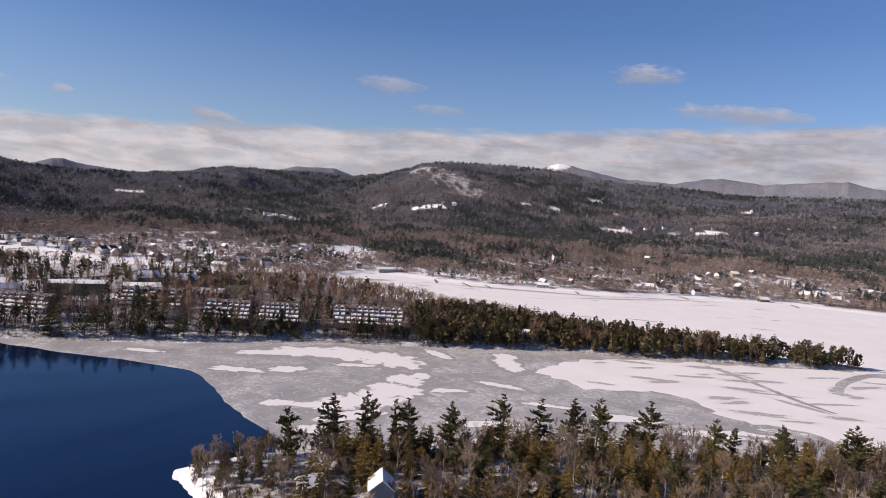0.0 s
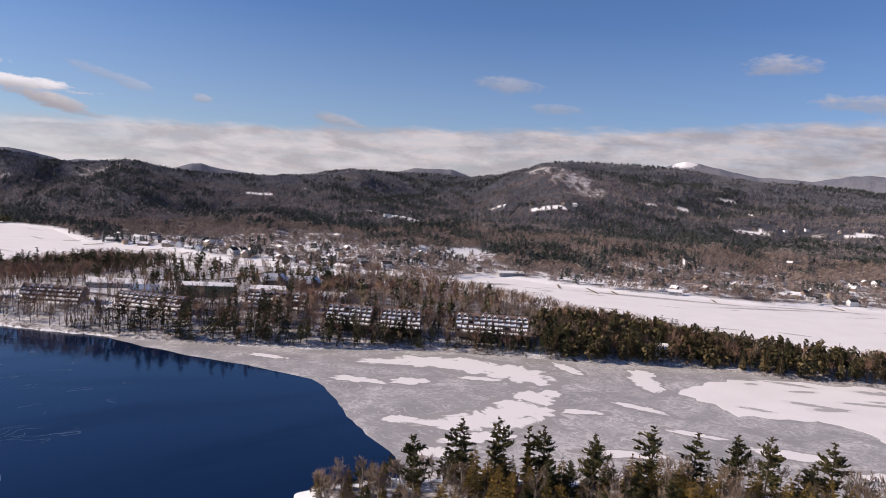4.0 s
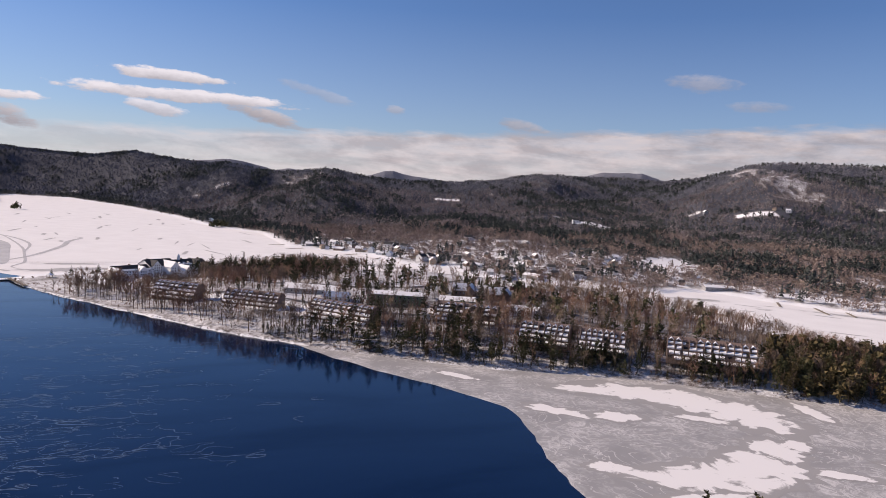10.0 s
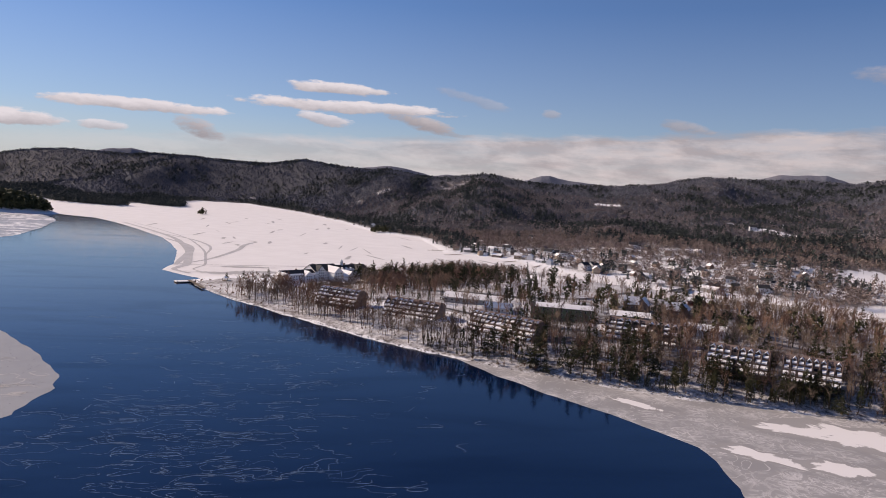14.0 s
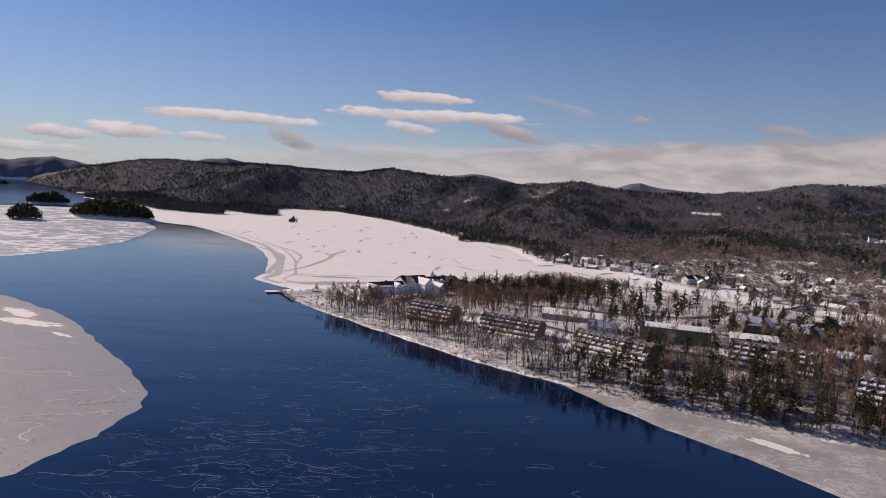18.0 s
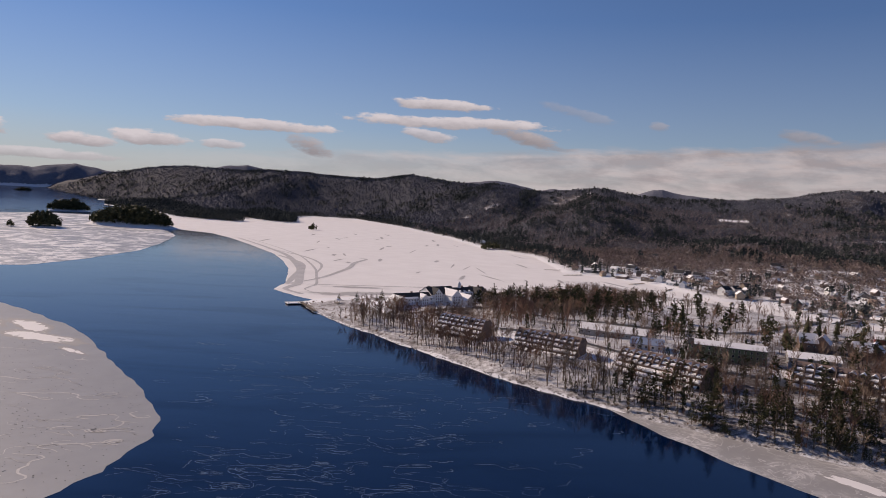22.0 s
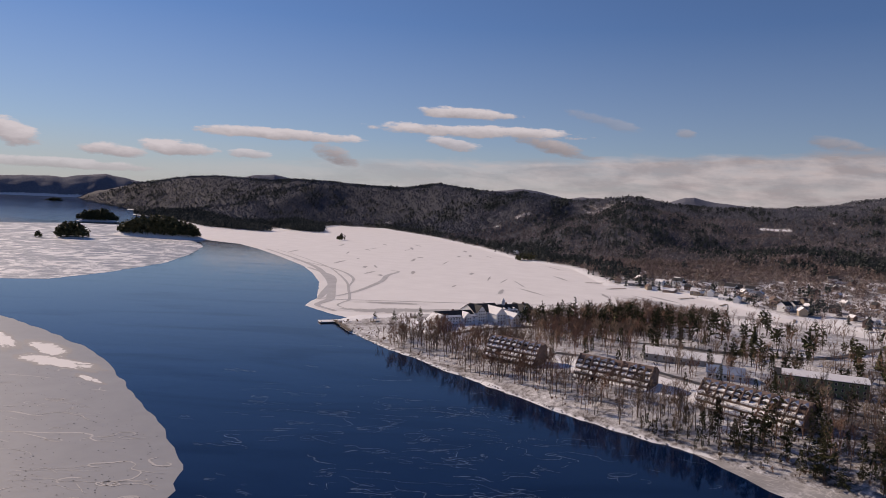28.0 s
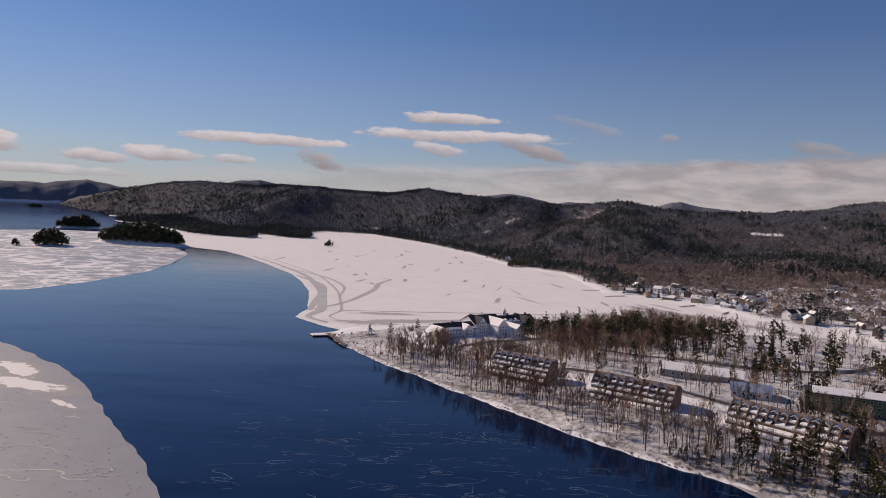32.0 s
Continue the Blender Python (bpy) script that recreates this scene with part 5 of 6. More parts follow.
# ---- village ----
def house_model(w, d, h, rise, wall, roof, label, wing):
    ob = thing("house", label, "house", pose(0, 0, -500), "village houses")
    b = block(ob, -w / 2, w / 2, -d / 2, d / 2, h, rise, wall, roof)
    for x in (-w * .25, w * .25):
        window(b, x, -d / 2 - .02, h * .45, 0, 1.2, 1.0)
    part("chimney", Solid().box(w * .2, w * .2 + 1, -.5, .5, h, h + rise + 1.2), STONE, ob)
    if wing:
        block(ob, w / 2 - 1, w / 2 + 5, -d * .3, d * .3, h * .65, rise * .6, wall, roof, "x")
    return ob


YARDS = []


def build_village():
    models = [house_model(11, 8, 5.5, 3.2, WHITE_WALL, ROOF_SNOW, "white village house with a snow-covered roof", True),
              house_model(10, 8, 5.0, 3.0, GREY_WALL, ROOF_SNOW, "grey village house with a snow-covered roof", False),
              house_model(10, 8, 4.5, 3.0, TAN_WALL, BROWN_ROOF, "tan village house with a brown roof", False),
              house_model(9, 8, 5.0, 3.2, BROWN_WALL, DARK_ROOF, "brown cottage with a dark roof", False),
              house_model(12, 9, 5.5, 3.6, TAN_WALL, ROOF_SNOW, "tan village house with a snow-covered roof", True),
              house_model(9, 7, 4.5, 3.0, BROWN_WALL, ROOF_SNOW, "brown cottage with a snow-covered roof", False),
              house_model(14, 10, 6.5, 3.4, WHITE_WALL, DARK_ROOF, "large white house with a dark roof", True)]
    r = random.Random(5)
    spots = [(-598, 1000), (-744, 1291), (-531, 1010), (-506, 1020), (-558, 1051), (-478, 1037), (-493, 1118), (-412, 1131), (-366, 1029), (-347, 1060), 
             (-410, 1067), (-269, 943), (-240, 949), (-212, 1015), (-196, 1044), (-282, 1184), (-345, 1202), (30, 1137), (42, 1083), (79, 1120), 
             (148, 1249), (201, 1229), (194, 1093), (186, 996), (226, 996), (274, 1023), (410, 1400), (424, 1192), (410, 1112), (392, 1026), 
             (315, 993), (504, 1200), (545, 1227), (610, 1249), (628, 1059), (563, 990), (-520, 1000), (-545, 1015), (-580, 1005), (-470, 960)]
    spots += [(-445, 945), (-400, 960), (-425, 930), (-380, 950), (-330, 985), (-290, 920), (-762, 1142), (-659, 1065), (-618, 1115), (-564, 1084), 
             (-494, 990), (-457, 993), (-431, 999), (-438, 1055), (-376, 927), (-346, 964), (-336, 1036), (-316, 944), (-1096, 1260), (-906, 1175), 
             (-677, 1046), (-1180, 1300), (-1250, 1335), (-1420, 1420), (-1600, 1515), (-1850, 1640), (-173, 2040), (-96, 1981), (-9, 1947), 
             (-457, 1880), (-412, 1886), (-441, 1727), (-399, 2011), (-257, 2002), (421, 2076), (503, 2078), (469, 1897), (543, 1894), (662, 1876), 
             (717, 1869)]
    spots += [(994, 2282), (817, 1831), (955, 1943), (605, 1929), (21, 1935), (-284, 1816), (518, 1946)]
    for cx, cy, a, b in VILLAGE:
        for k in range(11):
            t, q = r.uniform(0, 6.28), math.sqrt(r.random()) * 0.95
            spots.append((cx + a * q * math.cos(t), cy + b * q * math.sin(t)))
    done = []
    for x, y in spots:
        if ground_at(x, y) < 1.0 or any(math.dist((x, y), p) < 15 for p in done):
            continue
        done.append((x, y))
        k = r.choice((0, 1, 2, 2, 3, 3, 3, 4, 5, 6, 6))
        s = r.uniform(0.75, 1.08)
        copy_thing(models[k], pose(x, y, ground_at(x, y) + 0.3, 0, 0, r.choice((0, 20, 90, 110, -30)) + r.uniform(-12, 12))).scale = (s, s, s)
        FREE.append((x, y, 11))
        YARDS.append((x, y))
    for m in models:
        for o in (*m.children_recursive, m):
            bpy.data.objects.remove(o)
    hall("boat_shed", "long low grey shed by the frozen bay", -88, 984, 30, 38, 12, 5.0, 2.0, GREY_WALL, ROOF_SNOW, 6)
    for x, y, w, d, deg in ((-300, 905, 24, 12, -20), (-560, 985, 18, 10, 10), (-700, 1000, 22, 11, 30), (-640, 990, 16, 9, 5), (130, 935, 16, 9, 0), (440, 955, 14, 9, 8)):
        hall("boathouse", "low boathouse with a snowy roof at the frozen shore", x, y, deg, w, d, 4.0, 2.4, r.choice((GREY_WALL, BROWN_WALL, WHITE_WALL)), ROOF_SNOW, 4)
    for x, y, deg, n in ((-540, 970, -80, 16), (-590, 976, -95, 14), (-690, 975, -100, 16), (-440, 912, -70, 10), (-8, 945, -85, 16), (30, 930, -75, 20), (60, 922, -80, 14),
                         (180, 922, -90, 10), (330, 952, -80, 10), (480, 948, -95, 12), (-745, 1000, -120, 12)):
        p = thing("jetty", "narrow timber jetty frozen into the ice", "jetty", pose(x, y, 0, 0, 0, deg), "jetties along the mainland")
        part("deck", Solid().box(-4, n * 2, -1.3, 1.3, 0.7, 0.95), TIMBER, p)
        for k in range(0, n, 4):
            part("pile", Solid().tube([(k * 2, 1.2, -2), (k * 2, 1.2, 1.9)], [0.2, 0.18], 6), TIMBER, p)


build_village()


# ---- woods of the mainland ----
def build_far_woods():
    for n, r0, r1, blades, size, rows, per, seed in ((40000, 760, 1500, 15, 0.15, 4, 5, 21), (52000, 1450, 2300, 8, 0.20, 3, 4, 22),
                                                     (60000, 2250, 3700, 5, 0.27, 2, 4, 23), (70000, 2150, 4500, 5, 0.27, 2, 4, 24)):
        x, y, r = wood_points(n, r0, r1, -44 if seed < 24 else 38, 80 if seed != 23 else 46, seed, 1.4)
        # open yards before and round the houses
        yards_free = np.ones(len(x), bool)
        for hx, hy in YARDS:
            d = math.dist((hx, hy), HUB)
            if r0 - 50 < d < r1 + 50:
                wide, deep = (12, 24) if d < 1400 else (17, 60)
                ux, uy = (HUB[0] - hx) / d, (HUB[1] - hy) / d
                along, across = (x - hx) * ux + (y - hy) * uy, (x - hx) * uy - (y - hy) * ux
                yards_free &= ~((np.abs(across) < wide) & (along > -9) & (along < deep) & (r.uniform(0, 1, len(x)) < 0.82))
        x, y = x[yards_free], y[yards_free]
        away, shore = np.hypot(x - HUB[0], y - HUB[1]), signed(MAINLAND, x, y)
        mixed = ripple(x, y, 640, 31) * 0.55 + ripple(x, y, 150, 32) * 0.6 + r.uniform(-0.45, 0.45, len(x))
        mixed = mixed + 0.45 * np.exp(-((away - 1640) / 190) ** 2) + np.where((x < -640) & (shore < 70), 0.8, 0)
        con = mixed > np.where(away < 1350, 0.52, 0.36)
        sizes = r.uniform(0.55, 1.2, len(x)) * np.where(con & (seed == 21), 1.15, 1.0)
        # farther bands take the twig tones with painted haze
        strewn("leafless_woods", [dome_tree(blades, 12.0, 40 + k, 0.36, 0.22, size) for k in range(6)], x[~con], y[~con], sizes[~con], WOODS_NEAR if seed < 22 else WOODS_MID if seed == 22 else WOODS_HAZY if seed == 23 else WOODS_HAZE_BLUE,
               "leafless woods on the slopes, grey-brown near, tinted haze blue far off", "woods", seed)
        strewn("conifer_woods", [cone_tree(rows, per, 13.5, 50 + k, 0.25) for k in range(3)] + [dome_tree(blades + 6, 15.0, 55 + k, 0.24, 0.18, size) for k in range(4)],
               x[con], y[con], sizes[con], NEEDLES_HAZY, "dark green conifer woods on the slopes, with a haze tint", "woods", seed + 1)
    # the low wooded point that runs out into the lake
    q = np.random.RandomState(29)
    x, y = q.uniform(-3300, -1900, 16000), q.uniform(1010, 1520, 16000)
    d = signed(MAINLAND, x, y)
    ok = (d > 3) & (d < 150)
    x, y = x[ok][:4200], y[ok][:4200]
    strewn("shore_pines", [dome_tree(16, 19.0, 140 + k, 0.24, 0.12, 0.17) for k in range(4)] + [cone_tree(5, 6, 18, 150, 0.24)], x, y, q.uniform(0.7, 1.25, len(x)), NEEDLES_HAZY,
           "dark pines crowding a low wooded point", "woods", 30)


build_far_woods()


# ---- planting ----
def build_near_trees():
    r = random.Random(77)
    g = "trees on the near shore"
    tall = [(-49, 238), (-37, 266), (-26, 272), (-15, 284), (-9, 280), (7, 262), (30, 285), (46, 292), (60, 288), (69, 284), (91, 286), (113, 272), (138, 267), (159, 262), (172, 275), (200, 280)]
    for x, y in tall:
        plant(PINE_NEAR, x, y, r.uniform(1.05, 1.25), r, g)
    for i, (x, y) in enumerate(((-17, 207), (-8, 205), (3, 209), (-24, 211), (9, 214), (-12, 203), (-31, 214), (16, 208))):
        plant((BARE_NEAR, CEDAR_NEAR, BARE_NEAR, PINE_NEAR)[i % 4], x, y, r.uniform(.55, .75), r, g)
    for k in range(34):
        x, y = r.uniform(-91, -58), r.uniform(222, 266)
        if signed(NEAR_LAND, np.array(x), np.array(y)) > 2:
            plant((BARE_NEAR, CEDAR_NEAR, BARE_NEAR)[k % 3], x, y, r.uniform(.45, .75), r, g)
    q = np.random.RandomState(78)
    xs, ys = q.uniform(-86, 270, 2600), q.uniform(212, 305, 2600)
    ok = (signed(NEAR_LAND, xs, ys) > 2.5) & clear_all(xs, ys, -1.5)
    xs, ys = xs[ok], ys[ok]
    zs = ground_z(xs, ys)
    done = []
    for x, y, z in zip(xs, ys, zs):
        if len(done) >= 560:
            break
        if any((x - a) ** 2 + (y - b) ** 2 < 11 for a, b in done):
            continue
        done.append((x, y))
        k = r.random()
        if x < -40:
            stock, s = (CEDAR_NEAR, r.uniform(.6, .95)) if k < .35 else (BARE_NEAR, r.uniform(.55, .85)) if k < .85 else (PINE_NEAR, r.uniform(.5, .65))
        else:
            stock, s = (CEDAR_NEAR, r.uniform(.85, 1.35)) if k < .48 else (PINE_NEAR, r.uniform(.5, .95)) if k < .58 else (BARE_NEAR, r.uniform(.7, 1.1)) if k < .86 else (SPRUCE_NEAR, r.uniform(.6, 1)) if k < .94 else (RUST_NEAR, r.uniform(.6, .9))
        plant(stock, float(x), float(y), s, r, g, float(z))


def scatter(stock, n, region, sizes, r, group, margin=3.0, gap=2.2):
    """Plants n trees of a kind on the island, inside a box and within a distance of the shore."""
    q = np.random.RandomState(r.randrange(10 ** 6))
    x, y = q.uniform(region[0], region[1], n * 30), q.uniform(region[2], region[3], n * 30)
    d = signed(ISLAND, x, y)
    ok = (d > margin) & (d < region[4]) & clear_all(x, y)
    x, y = x[ok], y[ok]
    z = ground_z(x, y)
    done = []
    for a, b, c in zip(x, y, z):
        if len(done) >= n:
            break
        if any((a - e) ** 2 + (b - f) ** 2 < gap * gap for e, f in done):
            continue
        done.append((a, b))
        plant(stock, float(a), float(b), r.uniform(*sizes), r, group, float(c))


def build_island_trees():
    r = random.Random(9)
    g = "trees of the island"
    scatter(BARE, 135, (-570, -300, 425, 500, 46), (.75, 1.15), r, g, 5)
    scatter(BARE, 40, (-300, -20, 425, 520, 60), (.8, 1.15), r, g, 4)
    scatter(SPRUCE, 22, (-300, -15, 425, 540, 42), (.55, 1.0), r, g, 2)
    scatter(ROUND, 80, (-300, -15, 425, 540, 42), (.45, 1.0), r, g, 2)
    scatter(PINE, 60, (-300, -10, 425, 560, 75), (.6, 1.0), r, g, 3)
    scatter(ROUND_OLIVE, 45, (-330, -60, 425, 540, 40), (.35, .85), r, g, 3)
    scatter(ROUND_OLIVE, 120, (-15, 336, 500, 600, 60), (.75, 1.2), r, g, 1.2)
    scatter(ROUND, 70, (-15, 336, 500, 560, 60), (.75, 1.2), r, g, 1.2)
    scatter(SPRUCE, 14, (-15, 336, 500, 600, 60), (.9, 1.3), r, g, 1.2)
    for x, y in [(-507, 637), (-498, 638), (-485, 633), (-486, 648), (-462, 631), (-445, 623), (-423, 628), (-413, 625), (-407, 628), (-410, 645), (-384, 632), (-374, 646), (-370, 652), (-335, 660)]:
        plant(PINE, x, y, r.uniform(.9, 1.15), r, g)
    # low growth down to the ice
    scatter(ROUND, 60, (-330, -20, 425, 520, 16), (.22, .55), r, g, 1.5)
    scatter(ROUND_OLIVE, 60, (-330, -20, 425, 520, 16), (.22, .55), r, g, 1.5)
    scatter(ROUND, 14, (270, 338, 512, 548, 30), (.5, .9), r, g, 0.6)
    # a screen of tall trees close before the flats
    for x, y, deg, length, n in ((-240, 520, 10, 44, 13), (-168, 495, 6, 34, 14), (-129, 498, 8, 30, 13), (-77, 508, 8, 52, 20)):
        for k in range(n):
            u, v = length * (k + r.random()) / n, r.uniform(4.5, 9.5)
            c, s = math.cos(radians(deg)), math.sin(radians(deg))
            a, b = x + c * u + s * v, y + s * u - c * v
            plant(*((ROUND, a, b, r.uniform(.6, 1.05)), (PINE, a, b, r.uniform(.6, .95)), (BARE, a, b, r.uniform(.85, 1.2)), (ROUND_OLIVE, a, b, r.uniform(.5, .95)))[r.choice((0, 1, 1, 2, 2, 3))], r, g)
    scatter(PINE, 36, (-10, 330, 500, 600, 60), (.75, 1.0), r, g, 4)
    scatter(PINE, 40, (-540, -430, 600, 700, 200), (.8, 1.15), r, g, 6)
    scatter(PINE, 34, (-450, -330, 560, 760, 200), (.65, 1.05), r, g, 6)
    scatter(ROUND, 34, (-470, -260, 495, 600, 200), (.5, .95), r, g, 20)
    scatter(PINE, 30, (-330, -100, 540, 820, 300), (.6, 1.0), r, g, 10)
    scatter(SPRUCE, 8, (-640, -560, 470, 620, 200), (.4, .8), r, g, 12)
    # the leafless woods between, too many to count
    q = np.random.RandomState(4)
    xs, ys = [], []
    for n, x0, x1, y0, y1 in ((1700, -220, 130, 505, 730), (800, -550, -440, 585, 780), (340, -450, -200, 505, 640), (150, -480, -250, 640, 845), (240, -250, -120, 640, 845), (200, -520, -440, 500, 590), (620, 0, 330, 512, 600), (380, -300, -10, 436, 530), (150, -560, -460, 480, 520), (330, -565, -300, 434, 480)):
        x, y = q.uniform(x0, x1, n), q.uniform(y0, y1, n)
        d = signed(ISLAND, x, y)
        ok = (d > 4) & clear_all(x, y, -1.5)
        xs.append(x[ok]), ys.append(y[ok])
    xs, ys = np.concatenate(xs), np.concatenate(ys)
    temps = []
    for s in (61, 62, 63, 64):
        t, c = bare_parts(14, s, 10, 1.25, 5, 3, True, 0.045)
        tris = []
        for f in c.f + [tuple(i + len(c.v) for i in f) for f in t.f]:
            tris += [(f[0], f[k], f[k + 1]) for k in range(1, len(f) - 1)]
        temps.append((np.array([tuple(p) for p in c.v + t.v]), np.array(tris)))
    russet = (ripple(xs, ys, 90, 41) + q.uniform(-.6, .6, len(xs))) > 0.0
    sz = q.uniform(.65, 1.15, len(xs))
    strewn("leafless_woods", temps, xs[~russet], ys[~russet], sz[~russet], TWIGS, "leafless grey-brown woods on the island", "woods", 6)
    strewn("russet_woods", temps, xs[russet], ys[russet], sz[russet], TWIGS_RUST, "leafless reddish woods on the island", "woods", 7)
    x, y = q.uniform(-20, 334, 900), q.uniform(500, 600, 900)
    ok = (signed(ISLAND, x, y) > 1.5) & clear_all(x, y, -1)
    strewn("conifer_woods", [cone_tree(8, 6, 11, 95, 0.25)] + [dome_tree(60, 13, 96 + k, 0.25, 0.05, 0.13) for k in range(4)], x[ok], y[ok], q.uniform(.7, 1.35, int(ok.sum())), NEEDLES_OLIVE, "olive conifers crowding the peninsula", "woods", 14)
    xs, ys = [], []
    for n, x0, x1, y0, y1 in ((120, -545, -440, 590, 720), (50, -440, -210, 590, 780), (90, -300, -60, 550, 720)):
        x, y = q.uniform(x0, x1, n), q.uniform(y0, y1, n)
        ok = (signed(ISLAND, x, y) > 8) & clear_all(x, y, -1) & (ripple(x, y, 60, 44) > -0.35)
        xs.append(x[ok]), ys.append(y[ok])
    xs, ys = np.concatenate(xs), np.concatenate(ys)
    strewn("conifer_woods", [cone_tree(10, 7, 13, 120, 0.23)] + [dome_tree(60, 15, 121 + k, 0.22, 0.1, 0.12) for k in range(4)], xs, ys, q.uniform(.5, 1.25, len(xs)), NEEDLES, "dark conifers among the island houses", "woods", 15)
    # shrubs along the shore and under the trees
    xs, ys = q.uniform(-640, 330, 7000), q.uniform(425, 620, 7000)
    d = signed(ISLAND, xs, ys)
    ok = (d > 0.8) & (d < np.where(xs < -300, 16, 45)) & (q.uniform(0, 1, len(xs)) < np.where(xs < -470, 0.6, np.where(xs < -300, 0.42, 0.8)))
    xs, ys = xs[ok], ys[ok]
    strewn("shrubs", [spikes(14, 1.0, 70 + k, 0.7, 0.035) for k in range(4)], xs, ys, q.uniform(1.2, 3.2, len(xs)), TWIGS_RUST, "brown leafless shrubs along the shore", "shrubs", 8, 0.2)
    xs, ys = q.uniform(-88, 270, 1500), q.uniform(205, 305, 1500)
    ok = (signed(NEAR_LAND, xs, ys) > 1) & clear_all(xs, ys, -4)
    xs, ys = xs[ok], ys[ok]
    strewn("shrubs", [spikes(18, 1.0, 80 + k, 0.6, 0.03) for k in range(4)], xs, ys, q.uniform(2.0, 6.0, len(xs)), TWIGS, "tangled leafless undergrowth on the near shore", "shrubs", 9, 0.2)


def build_islet_trees():
    q = np.random.RandomState(12)
    for cx, cy, a, b, turn, h in ISLETS:
        n = int(a * b * 0.14) + 9
        t, u = q.uniform(0, 6.283, n), np.sqrt(q.uniform(0, 1, n)) * 0.9
        c, s = math.cos(radians(turn)), math.sin(radians(turn))
        p, w = a * u * np.cos(t), b * u * np.sin(t)
        x, y = cx + p * c - w * s, cy + p * s + w * c
        strewn("islet_woods", [cone_tree(7, 6, 14, 90, 0.24)] + [dome_tree(20, 14.5, 91 + k, 0.26, 0.10, 0.19) for k in range(4)], x, y, q.uniform(0.9, 1.9, n) * (1.35 - 0.75 * u * u) * (0.5 if a < 30 else 1.0), NEEDLES, "dark conifers crowding a small lake islet", "woods", int(a), 0.3)


build_near_trees()
build_island_trees()
build_islet_trees()


# ---- snow, tracks and skins of ice ----
def patch(parent, cx, cy, a, b, turn, z, mat, name="snow_patch", seed=0):
    """A drift with a wandering rim."""
    n = 44
    c, s = math.cos(radians(turn)), math.sin(radians(turn))
    v = [(cx, cy, z + 0.05)]
    for ring, zz in ((0.4, z + 0.04), (0.85, z + 0.03), (1.3, z)):
        for k in range(n):
            t = 6.2832 * k / n
            px, py = cx + a * math.cos(t), cy + b * math.sin(t)
            w = ring * (1 + 0.20 * float(ripple(np.array(px), np.array(py), max(a * .7, 5), seed + 3)) + 0.10 * float(ripple(np.array(px), np.array(py), max(b * .6, 3), seed + 4)))
            u, q = a * w * math.cos(t), b * w * math.sin(t)
            v.append((cx + u * c - q * s, cy + u * s + q * c, zz))
    f = [(0, 1 + k, 1 + (k + 1) % n) for k in range(n)]
    for o in (1, 1 + n):
        f += [(o + k, o + n + k, o + n + (k + 1) % n, o + (k + 1) % n) for k in range(n)]
    me = part(name, Solid().add(v, f), mat, parent).data
    me.attributes.new("core", "FLOAT", "POINT").data.foreach_set("value", [1.1] + [0.9] * n + [0.55] * n + [-0.6] * n)


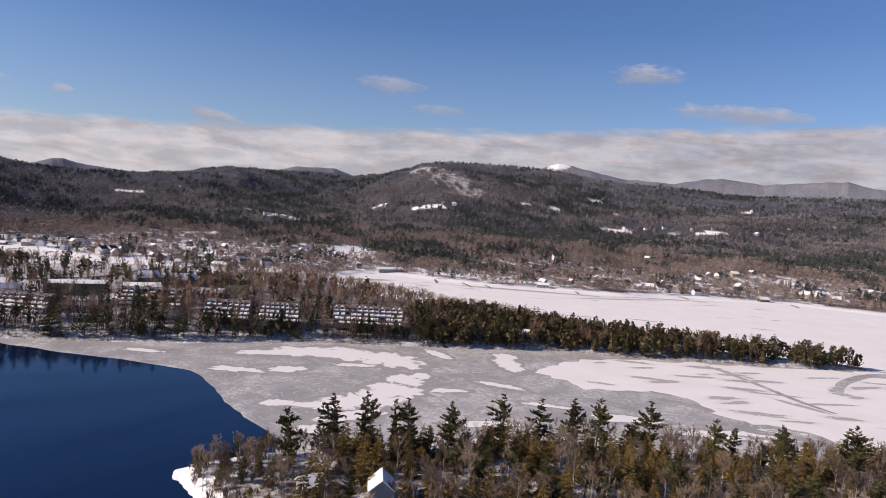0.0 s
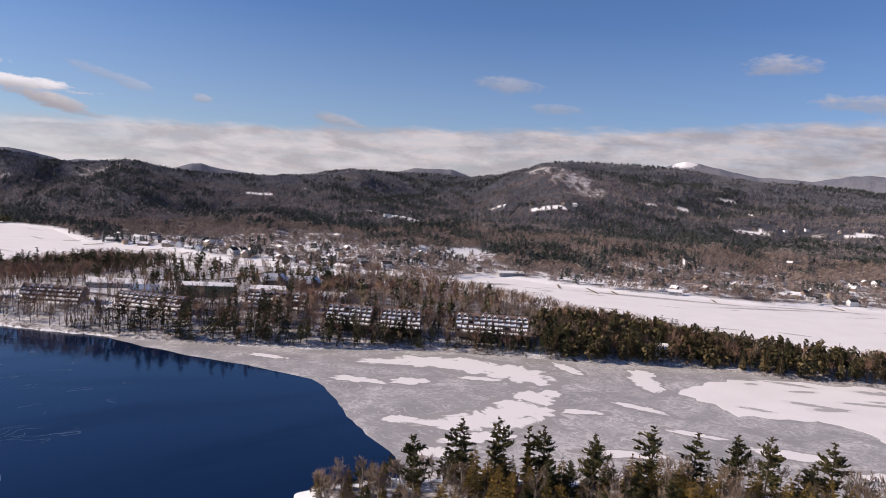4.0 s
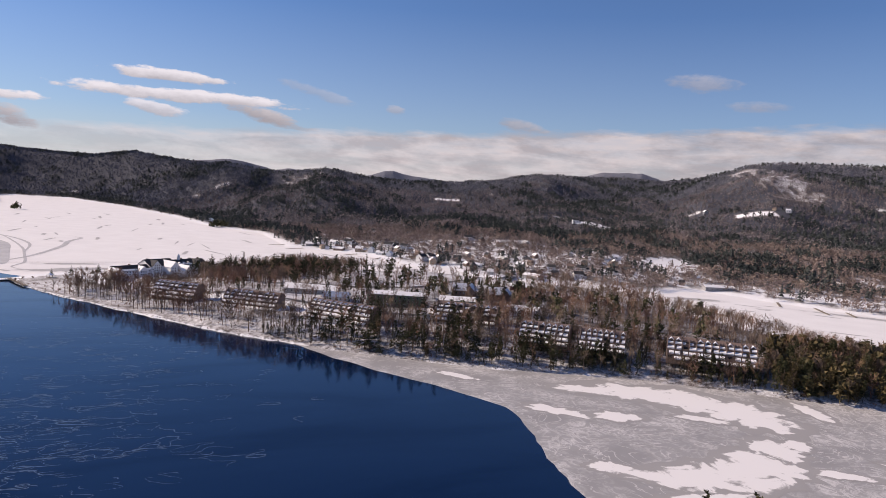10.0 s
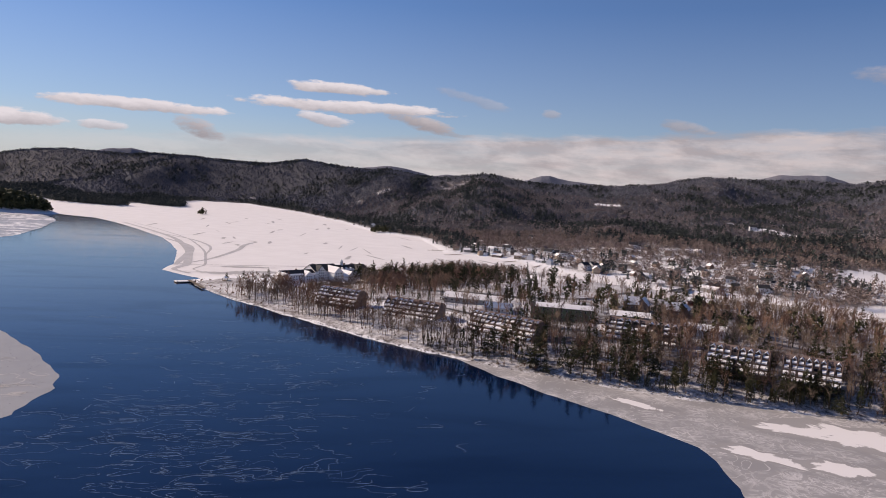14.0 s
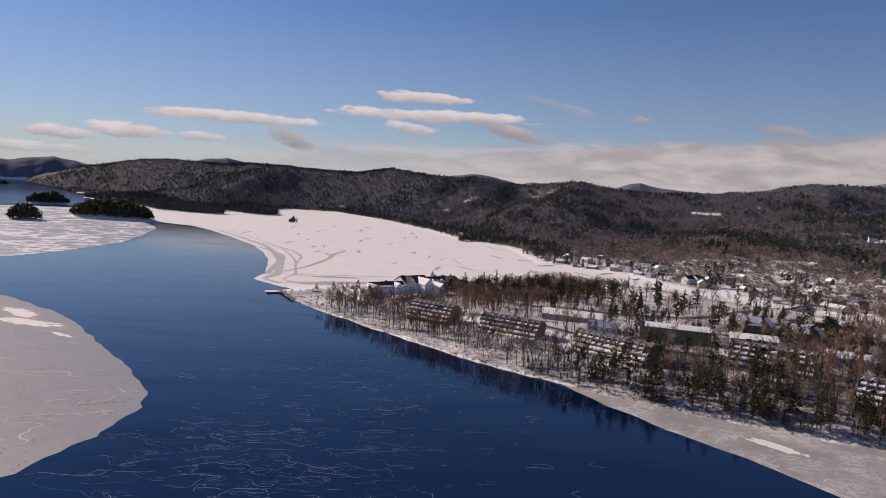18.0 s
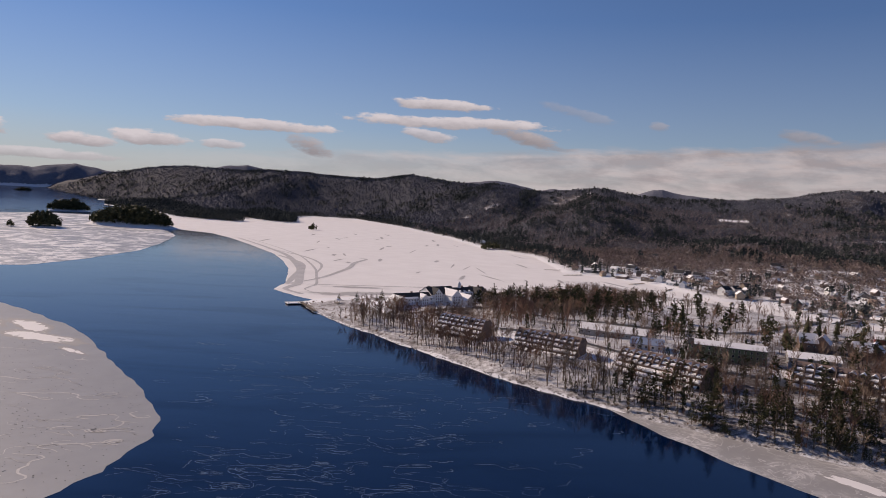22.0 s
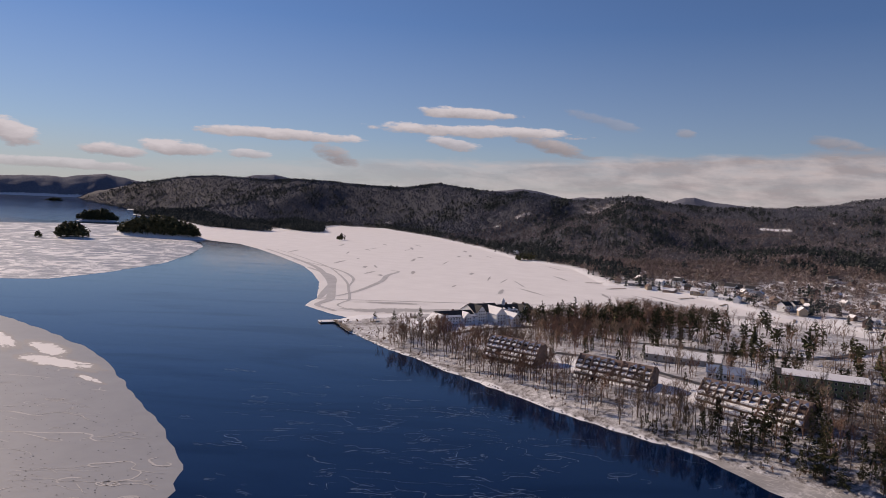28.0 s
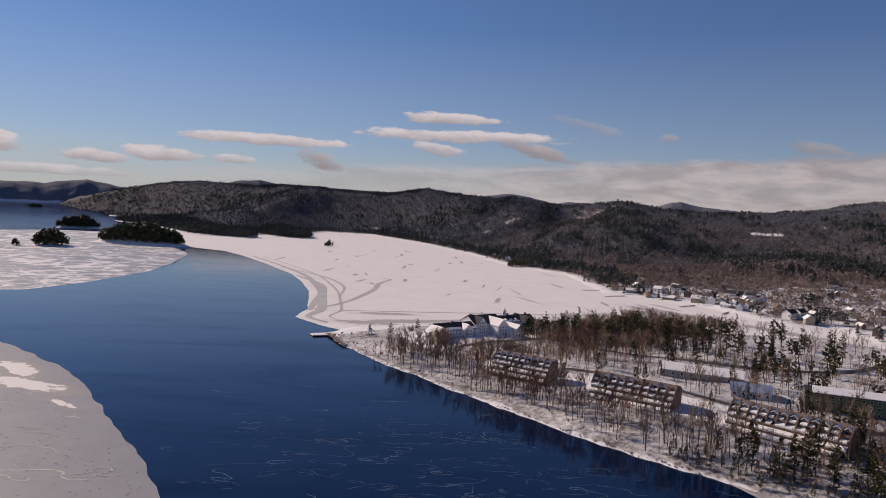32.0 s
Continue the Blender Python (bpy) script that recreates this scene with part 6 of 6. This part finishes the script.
def build_patches():
    drifts = [(-108, 450, 24, 6, 28), (-82, 459, 30, 11, 12), (-55, 458, 28, 14, -5), (-30, 451, 24, 14, -32), (-20, 444, 12, 6, -50), (-116, 400, 17, 4, 2), (-88, 408, 12, 5, 20),
              (2, 479, 17, 4, -55), (49, 486, 9, 7, 0), (50, 462, 9, 15, 10), (-74, 340, 12, 4, 0), (-58, 340, 20, 5, 5), (-43, 350, 18, 9, 35), (-30, 364, 17, 12, 40)]
    drifts += [(-22, 378, 15, 12, 60), (-17, 402, 11, 10, 20), (-8, 414, 6, 5, 0), (-38, 328, 22, 5, 40), (-52, 306, 10, 5, 40), (-183, 430, 13, 3, -4), (9, 386, 12, 3, 10),
               (40, 405, 16, 3, -25), (-48, 430, 14, 3, 8), (100, 355, 20, 4, 0), (150, 340, 26, 6, 5), (60, 370, 14, 2.5, -10), (25, 330, 20, 3, 10)]
    for i, d in enumerate(drifts):
        patch(ice_south, d[0], d[1], d[2], d[3] * 1.45, d[4], 0.075 + 0.002 * i, DRIFT, "snow_drift", i)
    sheet("snow_field", smooth_line([(64, 444), (82, 425), (99, 412), (125, 415), (146, 412), (155, 390), (161, 370), (188, 358), (220, 331), (330, 310), (500, 320), (690, 330),
                               (690, 475), (372, 524), (300, 519), (214, 513), (137, 507), (100, 490), (76, 465), (64, 444)], 6)[:-1], 0.15, SNOW, "", "", parent=ice_south, wobble=4.0, seed=21)
    r = random.Random(31)
    spots = [(207, 487, 22, 3, -55), (218, 407, 20, 3, -50), (267, 458, 14, 4, 50)]
    for k in range(52):
        spots.append((r.uniform(95, 340), r.uniform(350, 512), r.uniform(5, 20), r.uniform(1.4, 4.2), r.uniform(-15, 25)))
    for i, d in enumerate(spots):
        if d[0] > 64 + (444 - d[1]) * 0.9 and not (d[1] < 412 and d[0] < 175):
            patch(ice_south, *d, 0.17 + 0.001 * i, SWEPT, "bare_ice", 100 + i)
    for k in range(34):
        x, y = r.uniform(-90, 420), r.uniform(600, 920)
        if signed(ISLAND, np.array(x), np.array(y)) < -12 and signed(MAINLAND, np.array(x), np.array(y)) < -8:
            patch(ice_bay, x, y, r.uniform(5, 18), r.uniform(1, 3), r.uniform(-20, 20), 0.115 + k * 0.001, SWEPT, "bare_ice", 200 + k)
    for i, d in enumerate([(110, 900, 90, 7, -4), (230, 880, 70, 5, 20), (300, 915, 60, 5, 6), (-90, 900, 34, 10, 20)]):
        patch(ice_bay, *d, 0.16 + i * .002, SWEPT, "bare_ice", 300 + i)
    for k in range(60):
        x, y = r.uniform(-1500, -560), r.uniform(600, 1300)
        if signed(MAINLAND, np.array(x), np.array(y)) < -25 and signed(ISLAND, np.array(x), np.array(y)) < -20 and y > 640 + (x + 800) * -0.35:
            patch(ice_north, x, y, r.uniform(8, 40), r.uniform(1.2, 4), r.uniform(-60, -20), 0.115 + k * 0.001, SWEPT, "bare_ice", 400 + k)
    for i, d in enumerate([(-683, 540, 28, 9, 40), (-675, 570, 30, 12, 60), (-650, 620, 50, 9, 70), (-715, 590, 34, 7, 50), (-560, 880, 90, 14, -10), (-440, 870, 60, 12, -10)]):
        patch(ice_north, *d, 0.19 + i * .003, SWEPT, "bare_ice", 500 + i)
    for i, (pts, w) in enumerate((([(-773, 543), (-803, 605), (-873, 695), (-930, 750), (-965, 798), (-985, 800)], 3.6), ([(-1060, 700), (-957, 672), (-880, 625), (-812, 570), (-770, 536)], 5),
                                  ([(-1180, 745), (-1040, 730), (-930, 690), (-850, 630)], 2.2), ([(-770, 540), (-700, 640), (-620, 760), (-560, 860)], 2.0))):
        v, f = ribbon(smooth_line(pts, 8), w, 0.23 + i * .004)
        part("old_lead", Solid().add(v, f), RIM_ICE, ice_north)
    edge = [(-700, 510), (-735, 513), (-752, 530), (-768, 549), (-833, 593), (-892, 631), (-984, 679), (-1079, 721), (-1238, 769), (-1398, 811)]
    for i, (off, w, mat) in enumerate(((0, 5, RIM_ICE), (20, 1.6, RIM_ICE))):
        v, f = ribbon(smooth_line([(x + off * 0.55, y + off * 0.83) for x, y in edge], 8), w, 0.27 + i * .004)
        part("swept_rim", Solid().add(v, f), mat, ice_north)
    for i, (pts, w) in enumerate((([(198, 505), (210, 470), (222, 420), (232, 395)], 2.6), ([(262, 445), (285, 480), (330, 515), (372, 512)], 4.0), ([(150, 340), (215, 330), (260, 300)], 3))):
        v, f = ribbon(smooth_line(pts, 8), w, 0.24 + i * .004)
        part("old_lead", Solid().add(v, f), ICE_GREY, ice_south)
    for i, d in enumerate([(-612, 252, 30, 8, 24), (-650, 258, 26, 7, 8), (-560, 258, 12, 2.6, 10), (-700, 240, 40, 6, 0)]):
        patch(ice_floe, *d, 0.075 + i * .002, DRIFT, "snow_drift", 600 + i)
    # thin white lines of young ice on the open water
    s = Solid()
    for k in range(540):
        x, y = r.gauss(-320, 58), r.gauss(272, 40)
        if k % 3 == 1:
            x, y = r.gauss(-275, 40), r.gauss(238, 22)
        if k % 3 == 0:
            x, y = r.gauss(-390, 60), r.gauss(360, 46)
        a, turn, size = r.choice((0.0, 3.14)) + r.gauss(0, 0.6), 0.0, r.uniform(0.5, 1.5)
        pts = []
        for j in range(r.choice((8, 12, 18, 28, 44))):
            pts.append((x, y))
            turn = turn * 0.66 + r.gauss(0, 0.27)
            a += turn
            u, w = math.cos(a) * size, math.sin(a) * size * 0.5
            x, y = x + u * .70 - w * .71, y + u * .71 + w * .70
        px, py = np.array([p[0] for p in pts]), np.array([p[1] for p in pts])
        if (signed(ISLAND, px, py) > -6).any() or (signed(FLOE, px, py) > -2).any() or px.max() > -185:
            continue
        v, f = ribbon(pts, r.choice((.04, .05, .06, .08, .12)), 0.02)
        s.add(v, f)
    tagged(new("ice_threads", s.mesh("ice_threads", YOUNG_ICE)), "thin wandering threads of young ice on the water", "ice", kind="stuff")
    # low wandering ridges and thaw holes on the smooth floe
    for k in range(210):
        x, y = r.uniform(-600, -330), r.uniform(90, 262)
        a, turn = r.choice((0.0, 3.14)) + r.gauss(0, 0.6), 0.0
        pts = []
        for j in range(r.choice((5, 8, 14, 22, 30))):
            pts.append((x, y))
            turn = turn * 0.7 + r.gauss(0, 0.34)
            a += turn
            u, w = math.cos(a) * 2.2, math.sin(a) * 1.2
            x, y = x + u * .70 - w * .71, y + u * .71 + w * .70
        if (signed(FLOE, np.array([p[0] for p in pts]), np.array([p[1] for p in pts])) < 4).any():
            continue
        v, f = ribbon(pts, r.choice((.14, .18, .25, .35, .5)), 0.085 + 0.0003 * k)
        part("ice_ridge", Solid().add(v, f), RIDGED, ice_floe)
    holes = Solid()
    for k in range(1500):
        x, y = r.uniform(-600, -330), r.uniform(80, 255)
        if signed(FLOE, np.array(x), np.array(y)) > 3:
            u = r.uniform(.12, .36)
            holes.add([(x + math.cos(i * 1.0472) * u * 1.3, y + math.sin(i * 1.0472) * u, 0.15) for i in range(6)], [tuple(range(6))])
    hole = part("thaw_holes", holes, THAWED, ice_floe)
    hole["kind"] = "stuff"
    # stones at the water's edge
    q = np.random.RandomState(3)
    n = 900
    t = q.uniform(0, 24, n)
    p = np.array(ISLAND[:26], float)
    i = np.minimum(t.astype(int), 24)
    u = (t - i)[:, None]
    xy = p[i] * (1 - u) + p[i + 1] * u + q.uniform(-1.4, 1.6, (n, 2))
    base = bmesh.new()
    bmesh.ops.create_icosphere(base, subdivisions=1, radius=1.0)
    tv = np.array([v.co[:] for v in base.verts]) * (1, .8, .6)
    tf = np.array([[v.index for v in f.verts] for f in base.faces])
    base.free()
    strewn("shore_stones", [(tv, tf)], xy[:, 0], xy[:, 1], q.uniform(.2, .75, n), STONE, "grey stones along the island shore", "stones", 3, 0.0)


build_patches()
